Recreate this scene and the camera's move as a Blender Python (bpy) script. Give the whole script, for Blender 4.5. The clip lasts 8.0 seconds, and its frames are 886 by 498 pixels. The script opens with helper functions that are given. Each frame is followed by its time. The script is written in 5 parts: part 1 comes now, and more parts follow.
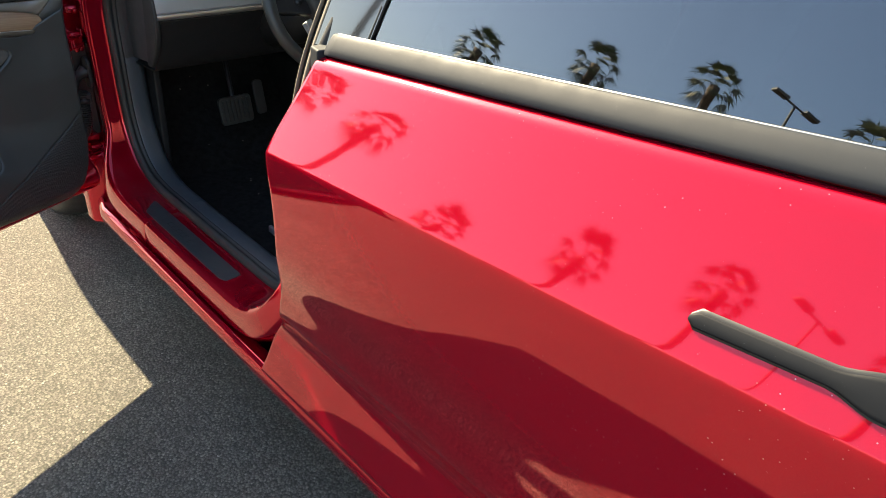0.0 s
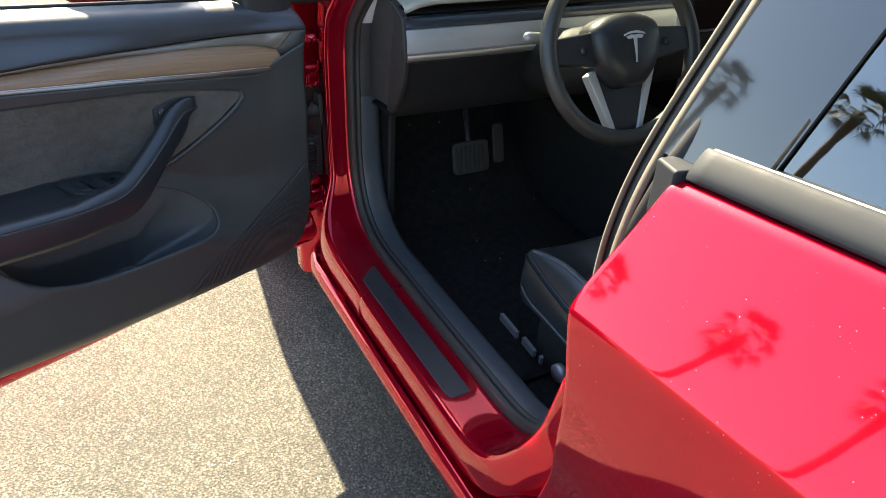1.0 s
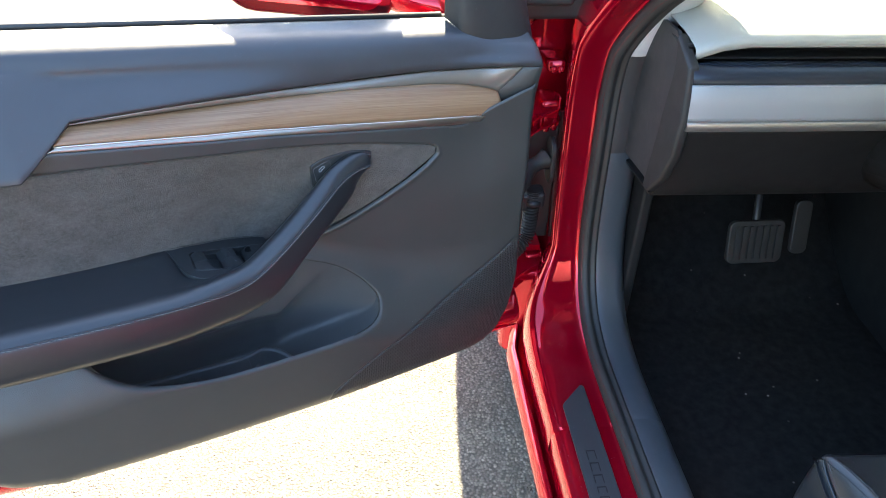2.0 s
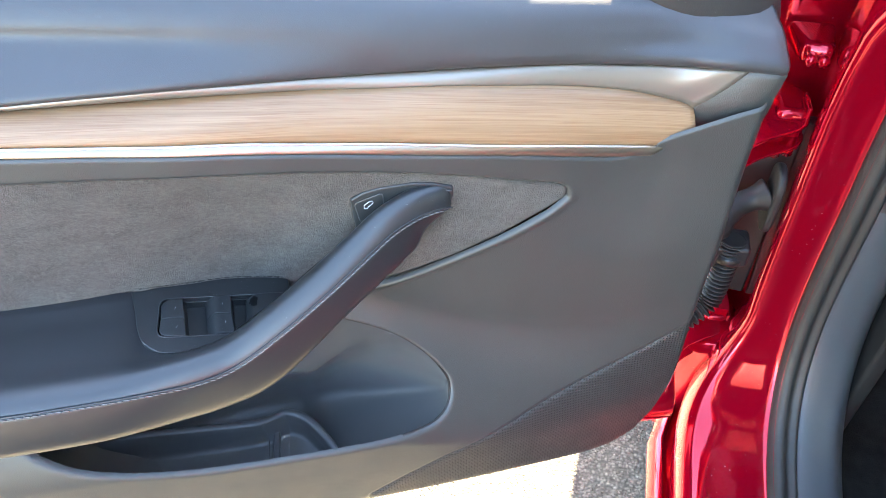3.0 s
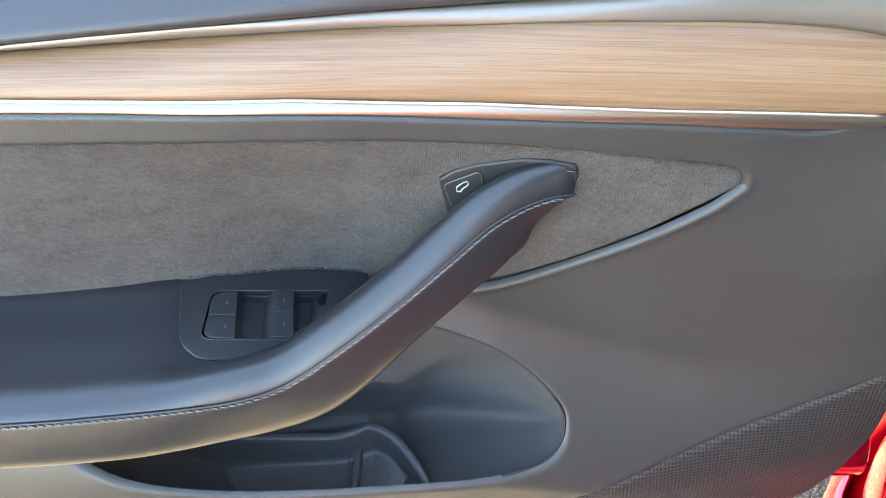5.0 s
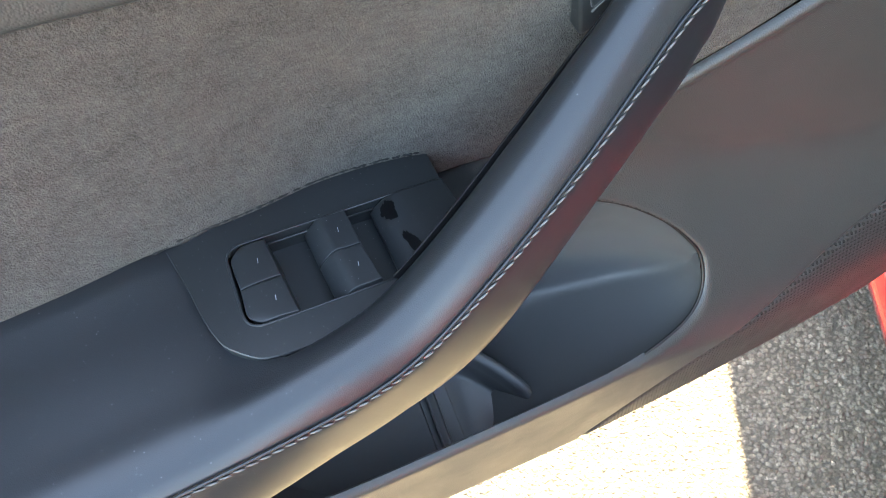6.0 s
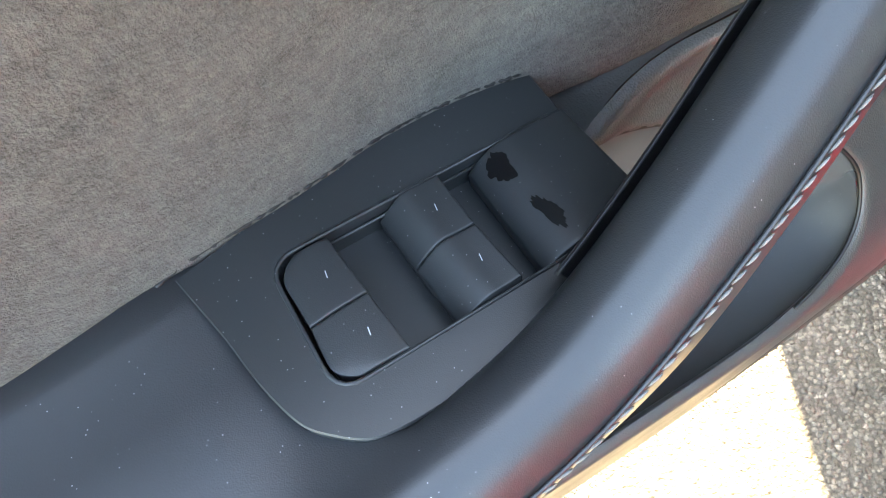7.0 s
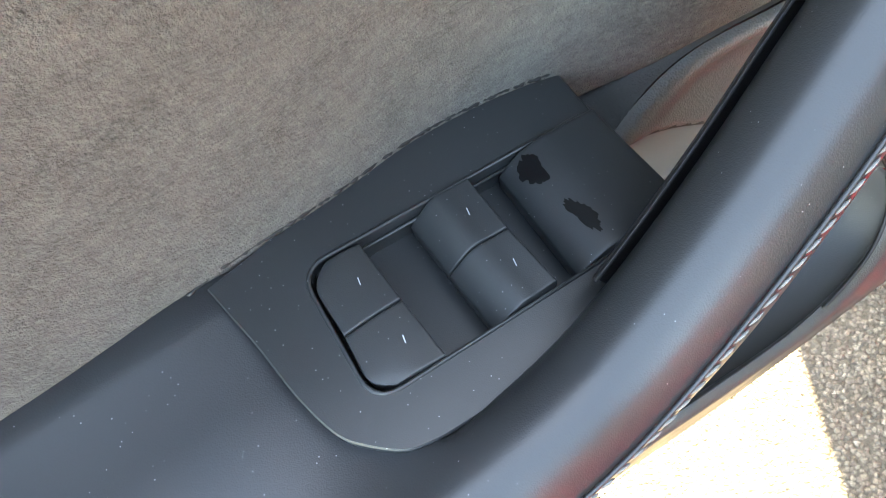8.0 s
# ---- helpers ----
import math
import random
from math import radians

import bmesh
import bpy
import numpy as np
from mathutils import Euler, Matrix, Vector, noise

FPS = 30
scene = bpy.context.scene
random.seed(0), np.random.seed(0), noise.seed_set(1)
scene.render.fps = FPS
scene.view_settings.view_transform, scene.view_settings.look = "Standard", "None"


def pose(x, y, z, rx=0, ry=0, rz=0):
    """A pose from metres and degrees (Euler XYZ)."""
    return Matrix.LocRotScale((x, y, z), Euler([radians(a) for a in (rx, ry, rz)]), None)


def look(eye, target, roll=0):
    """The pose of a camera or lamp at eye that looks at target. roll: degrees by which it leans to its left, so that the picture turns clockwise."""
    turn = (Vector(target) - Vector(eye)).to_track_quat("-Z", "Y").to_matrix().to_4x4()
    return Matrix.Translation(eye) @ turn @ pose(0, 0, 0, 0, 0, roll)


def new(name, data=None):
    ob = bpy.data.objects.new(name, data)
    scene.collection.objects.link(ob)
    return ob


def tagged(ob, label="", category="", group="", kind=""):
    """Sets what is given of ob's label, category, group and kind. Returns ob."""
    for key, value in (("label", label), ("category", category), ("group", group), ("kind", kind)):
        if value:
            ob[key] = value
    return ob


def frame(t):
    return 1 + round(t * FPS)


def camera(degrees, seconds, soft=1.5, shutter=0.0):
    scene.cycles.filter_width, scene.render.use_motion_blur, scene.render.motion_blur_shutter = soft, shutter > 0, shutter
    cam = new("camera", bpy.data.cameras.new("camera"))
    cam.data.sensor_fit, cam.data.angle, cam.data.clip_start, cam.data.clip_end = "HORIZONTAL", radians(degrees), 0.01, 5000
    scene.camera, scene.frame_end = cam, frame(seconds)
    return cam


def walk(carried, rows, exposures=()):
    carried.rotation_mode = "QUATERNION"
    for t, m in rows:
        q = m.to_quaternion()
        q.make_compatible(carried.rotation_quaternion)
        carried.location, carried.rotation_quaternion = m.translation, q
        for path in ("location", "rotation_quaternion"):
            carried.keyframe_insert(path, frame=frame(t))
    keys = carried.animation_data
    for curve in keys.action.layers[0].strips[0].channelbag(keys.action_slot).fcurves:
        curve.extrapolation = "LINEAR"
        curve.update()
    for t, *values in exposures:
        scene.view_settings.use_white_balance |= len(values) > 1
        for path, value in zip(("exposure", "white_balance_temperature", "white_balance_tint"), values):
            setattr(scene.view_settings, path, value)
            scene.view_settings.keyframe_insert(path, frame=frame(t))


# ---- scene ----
cam = camera(62.8, 8.0, soft=0.8)
PATH = [
    (0, (-0.53, -2.001, 1.324), (0.678, -0.794, 0.283), 4.5),
    (0.5, (-0.495, -1.764, 1.322), (0.582, -0.439, 0.281), 4.3),
    (1, (-0.42, -1.512, 1.298), (0.413, -0.042, 0.227), 3.6),
    (1.5, (-0.267, -1.279, 1.302), (0.161, 0.319, 0.179), 1.2),
    (1.7, (-0.236, -1.187, 1.295), (0.074, 0.426, 0.152), 1.1),
    (2.8, (-0.128, -0.683, 1.189), (-0.322, 0.759, -0.183), 0.1),
    (3, (-0.11, -0.623, 1.172), (-0.445, 0.763, -0.231), -1.6),
    (3.5, (-0.099, -0.522, 1.14), (-0.701, 0.718, -0.308), -6.2),
    (4, (-0.112, -0.484, 1.127), (-0.775, 0.651, -0.381), -8.5),
    (4.2, (-0.109, -0.485, 1.122), (-0.779, 0.659, -0.375), -8.5),
    (5.3, (-0.14, -0.507, 1.061), (-0.842, 0.725, -0.349), -10.5),
    (5.5, (-0.194, -0.479, 1.053), (-0.836, 0.639, -0.477), -11.1),
    (6, (-0.311, -0.431, 0.973), (-0.549, 0.566, -0.744), -14.4),
    (6.5, (-0.376, -0.386, 0.903), (-0.493, 0.488, -0.892), -15.3),
    (7, (-0.387, -0.357, 0.887), (-0.494, 0.464, -0.933), -16.1),
    (7.5, (-0.391, -0.355, 0.887), (-0.51, 0.463, -0.934), -17.6),
    (8, (-0.394, -0.352, 0.886), (-0.523, 0.459, -0.937), -18.0),
]
STOPS = [(0, 2.83, 6550), (0.5, 2.9, 6450), (1, 3.2, 6250), (1.5, 3.77, 6000), (1.7, 3.94, 6000), (2.8, 5.35, 6650), (3.5, 5.48, 6850), (4.2, 5.4, 7100), (5.3, 5.26, 7250), (6, 5.2, 7450), (7, 5.64, 8050), (8, 5.72, 8450)]
walk(cam, [(t, look(eye, target, roll)) for t, eye, target, roll in PATH], [(t, e, k, 8) for t, e, k in STOPS])

# ---- light ----
world = bpy.data.worlds.new("world")
scene.world = world
world.use_nodes = True
SUN = Vector((0.09, 1.36, 1.0)).normalized()
sky = world.node_tree.nodes.new("ShaderNodeTexSky")
sky.sky_type, sky.sun_disc = "NISHITA", False
sky.sun_elevation, sky.sun_rotation = math.asin(SUN.z), math.atan2(SUN.x, SUN.y)
sky.dust_density, sky.air_density = 1.6, 1.2
world.node_tree.links.new(sky.outputs[0], world.node_tree.nodes["Background"].inputs[0])
world.node_tree.nodes["Background"].inputs[1].default_value = 0.064
lamp = bpy.data.lights.new("sun", "SUN")
lamp.energy, lamp.angle, lamp.color = 5.0, radians(0.55), (1.0, 0.83, 0.56)
sun = new("sun", lamp)
sun.matrix_basis = look(SUN * 30, (0, 0, 0))


# ---- materials ----
def material(name, color, rough=0.5, metal=0.0, coat=0.0, coat_rough=0.03, spec=0.5, sheen=0.0):
    m = bpy.data.materials.new(name)
    m.use_nodes = True
    p = m.node_tree.nodes["Principled BSDF"]
    p.inputs["Base Color"].default_value = (*color, 1)
    p.inputs["Roughness"].default_value = rough
    p.inputs["Metallic"].default_value = metal
    p.inputs["Coat Weight"].default_value = coat
    p.inputs["Coat Roughness"].default_value = coat_rough
    p.inputs["Specular IOR Level"].default_value = spec
    p.inputs["Sheen Weight"].default_value = sheen
    return m


def node(m, kind, **values):
    n = m.node_tree.nodes.new(kind)
    for key, v in values.items():
        n.inputs[key.replace("_", " ")].default_value = v
    return n


def wire(m, a, b):
    m.node_tree.links.new(a, b)


def shader(m):
    return m.node_tree.nodes["Principled BSDF"]


def coords(m, scale=(1, 1, 1)):
    tc = m.node_tree.nodes.new("ShaderNodeTexCoord")
    mp = m.node_tree.nodes.new("ShaderNodeMapping")
    mp.inputs["Scale"].default_value = scale
    wire(m, tc.outputs["Object"], mp.inputs["Vector"])
    return mp.outputs["Vector"]


def noise_tex(m, vec, scale, detail=4.0, rough=0.6):
    n = node(m, "ShaderNodeTexNoise", Scale=scale, Detail=detail, Roughness=rough)
    wire(m, vec, n.inputs["Vector"])
    return n.outputs["Fac"]


def ramp(m, fac, stops):
    r = m.node_tree.nodes.new("ShaderNodeValToRGB")
    while len(r.color_ramp.elements) < len(stops):
        r.color_ramp.elements.new(0.5)
    for e, (pos, c) in zip(r.color_ramp.elements, stops):
        e.position = pos
        e.color = (*c, 1) if len(c) == 3 else (c[0], c[0], c[0], 1)
    wire(m, fac, r.inputs["Fac"])
    return r.outputs["Color"]


def mix(m, fac, a, b, blend="MIX"):
    n = m.node_tree.nodes.new("ShaderNodeMix")
    n.data_type, n.blend_type = "RGBA", blend
    sockets = [s for s in n.inputs if s.enabled]
    for src, slot in zip((fac, a, b), sockets):
        if isinstance(src, (int, float)):
            slot.default_value = src
        elif isinstance(src, tuple):
            slot.default_value = (*src, 1)
        else:
            wire(m, src, slot)
    return [s for s in n.outputs if s.enabled][0]


def bump(m, height, strength, distance, normal=None):
    b = node(m, "ShaderNodeBump", Strength=strength, Distance=distance)
    wire(m, height, b.inputs["Height"])
    if normal is not None:
        wire(m, normal, b.inputs["Normal"])
    wire(m, b.outputs["Normal"], shader(m).inputs["Normal"])
    return b.outputs["Normal"]


def grained(name, dark, light, rough, grain=900.0, depth=0.0004, blotch=18.0, spec=0.5, sheen=0.0, strength=0.35, clean=0.56, gloss=1.0):
    """Moulded or coated surface: soft blotches in the colour, leather-like grain in the relief, and fine dust."""
    m = material(name, dark, rough, spec=spec, sheen=sheen)
    v = coords(m)
    big = noise_tex(m, v, blotch, 5)
    base = mix(m, big, dark, light)
    dust = node(m, "ShaderNodeTexVoronoi", Scale=420.0)
    wire(m, v, dust.inputs["Vector"])
    speck = ramp(m, dust.outputs["Distance"], [(0.0, (1.0,)), (0.06, (1.0,)), (0.085, (0.0,))])
    few = ramp(m, noise_tex(m, v, 95.0, 2), [(clean, (0.0,)), (clean + 0.05, (1.0,))])
    spot = mix(m, 1.0, speck, few, "MULTIPLY")
    wire(m, mix(m, spot, base, (0.24, 0.24, 0.25)), shader(m).inputs["Base Color"])
    cells = node(m, "ShaderNodeTexVoronoi", Scale=grain)
    cells.feature = "SMOOTH_F1"
    wire(m, v, cells.inputs["Vector"])
    bump(m, cells.outputs["Distance"], strength, depth)
    wire(m, ramp(m, noise_tex(m, v, 30.0, 6), [(0.3, (rough - 0.06 * gloss,)), (0.7, (rough + 0.08 * gloss,))]), shader(m).inputs["Roughness"])
    return m


PAINT = material("red_paint", (0.42, 0.002, 0.014), 0.045, metal=0.58, coat=0.55, coat_rough=0.003)
_v = coords(PAINT)
_f = noise_tex(PAINT, _v, 2500.0, 1)
_pc = (mix(PAINT, _f, (0.38, 0.0010, 0.014), (0.47, 0.0018, 0.020)))
_dv = node(PAINT, "ShaderNodeTexVoronoi", Scale=110.0)
wire(PAINT, _v, _dv.inputs["Vector"])
_dm = mix(PAINT, 1.0, ramp(PAINT, _dv.outputs["Distance"], [(0.0, (1.0,)), (0.07, (1.0,)), (0.095, (0.0,))]), ramp(PAINT, noise_tex(PAINT, _v, 9.0, 3), [(0.50, (0.0,)), (0.60, (0.8,))]), "MULTIPLY")
wire(PAINT, mix(PAINT, _dm, _pc, (0.55, 0.36, 0.34)), shader(PAINT).inputs["Base Color"])
_d = node(PAINT, "ShaderNodeTexVoronoi", Scale=75.0)
wire(PAINT, _v, _d.inputs["Vector"])
_s = ramp(PAINT, _d.outputs["Distance"], [(0.0, (0.30,)), (0.04, (0.30,)), (0.06, (0.003,))])
wire(PAINT, _s, shader(PAINT).inputs["Coat Roughness"])

VINYL = grained("soft_vinyl", (0.0345, 0.0357, 0.0345), (0.0435, 0.0447, 0.043), 0.40, grain=1300.0, strength=0.4)
LEATHER = grained("black_leatherette", (0.0150, 0.0164, 0.0185), (0.0205, 0.0222, 0.0246), 0.34, grain=2300.0, depth=0.00016, strength=0.30, spec=0.60, clean=0.52, gloss=0.35)
PADDING = grained("upper_pad_vinyl", (0.029, 0.030, 0.033), (0.037, 0.038, 0.041), 0.42, grain=1500.0, depth=0.0002)
PLASTIC = grained("black_plastic", (0.016, 0.016, 0.018), (0.022, 0.022, 0.024), 0.42, grain=1800.0, depth=0.0001)
SWITCH = grained("switch_plastic", (0.0195, 0.0215, 0.023), (0.0255, 0.0275, 0.029), 0.37, grain=2600.0, depth=0.00007, clean=0.45, spec=0.42)
POCKET_BLACK = grained("pocket_plastic", (0.060, 0.0615, 0.065), (0.074, 0.0755, 0.079), 0.36, grain=1500.0, depth=0.00008, gloss=0.5)
KNEE = grained("lower_dash_plastic", (0.009, 0.009, 0.0095), (0.013, 0.0128, 0.013), 0.6, spec=0.3)
STRIP = material("satin_upper_strip", (0.022, 0.027, 0.036), 0.24)
DARK = grained("dark_trim", (0.012, 0.012, 0.012), (0.018, 0.017, 0.017), 0.6)
RUBBER = grained("black_rubber", (0.012, 0.012, 0.012), (0.028, 0.028, 0.027), 0.55, grain=1400.0, blotch=45.0)
TRIM = grained("sill_trim", (0.040, 0.048, 0.057), (0.066, 0.075, 0.086), 0.40, blotch=9.0, depth=0.0002)
SEAT = grained("seat_leatherette", (0.015, 0.0182, 0.022), (0.020, 0.0238, 0.028), 0.34, grain=900.0, depth=0.00025, spec=0.6)
GARNISH = grained("pillar_garnish", (0.030, 0.028, 0.028), (0.040, 0.037, 0.037), 0.55)
CARPET = material("black_carpet", (0.006, 0.006, 0.006), 1.0, spec=0.05)
_v = coords(CARPET)
wire(CARPET, ramp(CARPET, noise_tex(CARPET, _v, 55.0, 8), [(0.35, (0.013,)), (0.7, (0.024,))]), shader(CARPET).inputs["Base Color"])
_cd = node(CARPET, "ShaderNodeTexVoronoi", Scale=38.0)
wire(CARPET, _v, _cd.inputs["Vector"])
_cm = mix(CARPET, 1.0, ramp(CARPET, _cd.outputs["Distance"], [(0.0, (1.0,)), (0.07, (1.0,)), (0.09, (0.0,))]), ramp(CARPET, noise_tex(CARPET, _v, 7.0, 2), [(0.56, (0.0,)), (0.62, (1.0,))]), "MULTIPLY")
wire(CARPET, mix(CARPET, _cm, shader(CARPET).inputs["Base Color"].links[0].from_socket, (0.30, 0.28, 0.25)), shader(CARPET).inputs["Base Color"])
bump(CARPET, noise_tex(CARPET, _v, 900.0, 2), 0.8, 0.002)

SUEDE = material("grey_suede", (0.05, 0.046, 0.042), 1.0, spec=0.07, sheen=0.11)
_v = coords(SUEDE)
_a = noise_tex(SUEDE, coords(SUEDE, (0.75, 1.0, 1.15)), 38.0, 9, 0.72)
_b = noise_tex(SUEDE, _v, 850.0, 4, 0.8)
_a = ramp(SUEDE, _a, [(0.34, (0.0,)), (0.62, (1.0,))])
_c = mix(SUEDE, _a, (0.036, 0.0325, 0.0300), (0.078, 0.0708, 0.0655))
wire(SUEDE, mix(SUEDE, ramp(SUEDE, _b, [(0.40, (0.0,)), (0.64, (0.95,))]), _c, (0.095, 0.087, 0.078)), shader(SUEDE).inputs["Base Color"])
_mid = ramp(SUEDE, noise_tex(SUEDE, _v, 300.0, 3, 0.7), [(0.32, (1.04, 1.04, 1.04)), (0.68, (1.60, 1.60, 1.60))])
wire(SUEDE, mix(SUEDE, 1.0, shader(SUEDE).inputs["Base Color"].links[0].from_socket, _mid, "MULTIPLY"), shader(SUEDE).inputs["Base Color"])
_fib = noise_tex(SUEDE, coords(SUEDE, (1.0, 1.0, 0.75)), 1050.0, 3)
bump(SUEDE, _fib, 0.9, 0.0016, bump(SUEDE, _b, 0.9, 0.0014))

WOOD = material("open_pore_wood", (0.3, 0.15, 0.07), 0.42, coat=0.15, coat_rough=0.3)
_tilt = WOOD.node_tree.nodes.new("ShaderNodeMapping")
_tilt.inputs["Rotation"].default_value = (0, radians(7.5), 0)
wire(WOOD, coords(WOOD), _tilt.inputs["Vector"])
_st = []
for _k, _sc in enumerate(((1.6, 12.0, 150.0), (7.0, 60.0, 800.0), (0.8, 4.0, 28.0))):
    _mp = WOOD.node_tree.nodes.new("ShaderNodeMapping")
    _mp.inputs["Scale"].default_value = _sc
    wire(WOOD, _tilt.outputs["Vector"], _mp.inputs["Vector"])
    _st.append(noise_tex(WOOD, _mp.outputs["Vector"], (3.2, 2.5, 3.0)[_k], (6, 3, 3)[_k]))
_a, _b = mix(WOOD, 0.35, _st[0], _st[2]), _st[1]
_c = ramp(WOOD, _a, [(0.30, (0.165, 0.091, 0.046)), (0.5, (0.235, 0.144, 0.078)), (0.70, (0.30, 0.198, 0.116))])
wire(WOOD, mix(WOOD, ramp(WOOD, _b, [(0.48, (0.0,)), (0.64, (0.55,))]), _c, (0.15, 0.065, 0.026)), shader(WOOD).inputs["Base Color"])
bump(WOOD, _b, 0.25, 0.0005)

SATIN = material("satin_metal", (0.58, 0.54, 0.50), 0.34, metal=0.85)
BAND = material("satin_lower_band", (0.34, 0.30, 0.25), 0.34, metal=0.9)
SILVER = material("silver_trim", (0.50, 0.495, 0.48), 0.42, metal=0.35)
RIM = grained("wheel_leather", (0.030, 0.029, 0.026), (0.040, 0.038, 0.034), 0.40, grain=1500.0)
WEDGE = material("satin_grey_trim", (0.25, 0.232, 0.205), 0.36, metal=0.6)
# black vinyl in a pale tone: sun glare on the dash put into the colour
DASHTOP = grained("sunlit_dash_top", (0.30, 0.30, 0.265), (0.36, 0.357, 0.32), 0.5)
BOARD = material("grey_trim_board", (0.30, 0.31, 0.32), 0.40, metal=0.25)
STEEL = material("seat_rail_steel", (0.27, 0.27, 0.28), 0.4, metal=0.5)
GLOSS = material("gloss_black", (0.006, 0.006, 0.007), 0.06, coat=1.0)
SCREEN = material("screen_glass", (0.01, 0.009, 0.008), 0.05, coat=1.0)
MOLDING = grained("belt_molding_grey", (0.012, 0.015, 0.019), (0.017, 0.020, 0.025), 0.58, grain=1500.0, depth=0.00005, blotch=9.0, spec=0.14)
HANDLE = grained("handle_black", (0.007, 0.008, 0.010), (0.011, 0.012, 0.014), 0.55, grain=1800.0, depth=0.00005, spec=0.08)
PALE = grained("pale_pillar_trim", (0.42, 0.42, 0.43), (0.50, 0.50, 0.50), 0.7)
# grey rubber lightened to cream, sunlight painted into its colour
CREAM = grained("sunlit_rubber", (0.058, 0.048, 0.035), (0.105, 0.088, 0.066), 0.8)
WHITE = material("white_mark", (0.42, 0.44, 0.46), 0.5)
THREAD = grained("light_thread", (0.11, 0.107, 0.104), (0.165, 0.16, 0.154), 0.8, grain=2600.0)
WORN = material("worn_black", (0.003, 0.003, 0.0035), 0.35, spec=0.2)
LETTER = material("dark_lettering", (0.004, 0.004, 0.004), 0.5)
MIRROR = material("mirror_glass", (0.8, 0.82, 0.84), 0.01, metal=1.0)

DIM = material("tinted_glass", (0.03, 0.04, 0.045), 0.0)
_t = DIM.node_tree
_g = _t.nodes.new("ShaderNodeBsdfGlossy")
_g.inputs["Roughness"].default_value = 0.004
_tr = _t.nodes.new("ShaderNodeBsdfTransparent")
_tr.inputs["Color"].default_value = (0.24, 0.275, 0.27, 1)
_fr = _t.nodes.new("ShaderNodeFresnel")
_fr.inputs["IOR"].default_value = 2.5
_mx = _t.nodes.new("ShaderNodeMixShader")
wire(DIM, _fr.outputs[0], _mx.inputs[0])
wire(DIM, _tr.outputs[0], _mx.inputs[1])
wire(DIM, _g.outputs[0], _mx.inputs[2])
wire(DIM, _mx.outputs[0], _t.nodes["Material Output"].inputs["Surface"])

CLEAR = DIM.copy()
CLEAR.name = "clear_glass"
for _n in CLEAR.node_tree.nodes:
    if _n.type == "BSDF_TRANSPARENT":
        _n.inputs["Color"].default_value = (0.64, 0.67, 0.65, 1)
    if _n.type == "FRESNEL":
        _n.inputs["IOR"].default_value = 1.5

ASPHALT = material("asphalt", (0.1, 0.1, 0.1), 0.95, spec=0.2)
_v = coords(ASPHALT)
_wob = node(ASPHALT, "ShaderNodeTexNoise", Scale=240.0, Detail=2.0)
wire(ASPHALT, _v, _wob.inputs["Vector"])
_vv = ASPHALT.node_tree.nodes.new("ShaderNodeVectorMath")
_vv.operation = "MULTIPLY_ADD"
wire(ASPHALT, _wob.outputs["Color"], _vv.inputs[0])
_vv.inputs[1].default_value = (0.004, 0.004, 0.004)
wire(ASPHALT, _v, _vv.inputs[2])
_st = node(ASPHALT, "ShaderNodeTexVoronoi", Scale=170.0)
wire(ASPHALT, _vv.outputs["Vector"], _st.inputs["Vector"])
_sc = ramp(ASPHALT, _st.outputs["Color"], [(0.05, (0.095, 0.092, 0.085)), (0.5, (0.160, 0.153, 0.141)), (0.85, (0.235, 0.225, 0.205)), (1.0, (0.43, 0.412, 0.375))])
_gap = ramp(ASPHALT, _st.outputs["Distance"], [(0.40, (1.0,)), (0.75, (0.0,))])
_c = mix(ASPHALT, _gap, (0.075, 0.072, 0.067), _sc)
_big = ramp(ASPHALT, noise_tex(ASPHALT, _v, 3.0, 6), [(0.3, (0.80, 0.785, 0.73)), (0.7, (1.02, 0.99, 0.90))])
_c = mix(ASPHALT, 1.0, _c, _big, "MULTIPLY")
_fine = ramp(ASPHALT, noise_tex(ASPHALT, _v, 700.0, 3), [(0.3, (0.78, 0.78, 0.78)), (0.7, (1.12, 1.12, 1.12))])
_c = mix(ASPHALT, 1.0, _c, _fine, "MULTIPLY")
wire(ASPHALT, _c, shader(ASPHALT).inputs["Base Color"])
_h = ramp(ASPHALT, _st.outputs["Distance"], [(0.0, (1.0,)), (0.7, (0.0,))])
_n1 = bump(ASPHALT, _h, 1.0, 0.0042)
_n1 = bump(ASPHALT, noise_tex(ASPHALT, _v, 330.0, 3), 0.8, 0.004, _n1)
bump(ASPHALT, noise_tex(ASPHALT, _v, 60.0, 5), 0.5, 0.005, _n1)

BARK = material("palm_bark", (0.12, 0.085, 0.06), 0.9)
_v = coords(BARK, (1, 1, 3))
wire(BARK, ramp(BARK, noise_tex(BARK, _v, 7.0, 6), [(0.3, (0.05, 0.035, 0.025)), (0.7, (0.19, 0.14, 0.10))]), shader(BARK).inputs["Base Color"])
FROND = material("palm_frond", (0.05, 0.075, 0.025), 0.6)
_v = coords(FROND)
wire(FROND, ramp(FROND, noise_tex(FROND, _v, 2.0, 4), [(0.3, (0.035, 0.055, 0.018)), (0.7, (0.10, 0.11, 0.04))]), shader(FROND).inputs["Base Color"])
POLE = material("dark_pole", (0.06, 0.058, 0.055), 0.6)
PERF = grained("perforated_vinyl", (0.030, 0.029, 0.029), (0.040, 0.038, 0.037), 0.5)
_v = coords(PERF, (1, 0, 1))
_dots = node(PERF, "ShaderNodeTexVoronoi", Scale=330.0, Randomness=0.0)
wire(PERF, _v, _dots.inputs["Vector"])
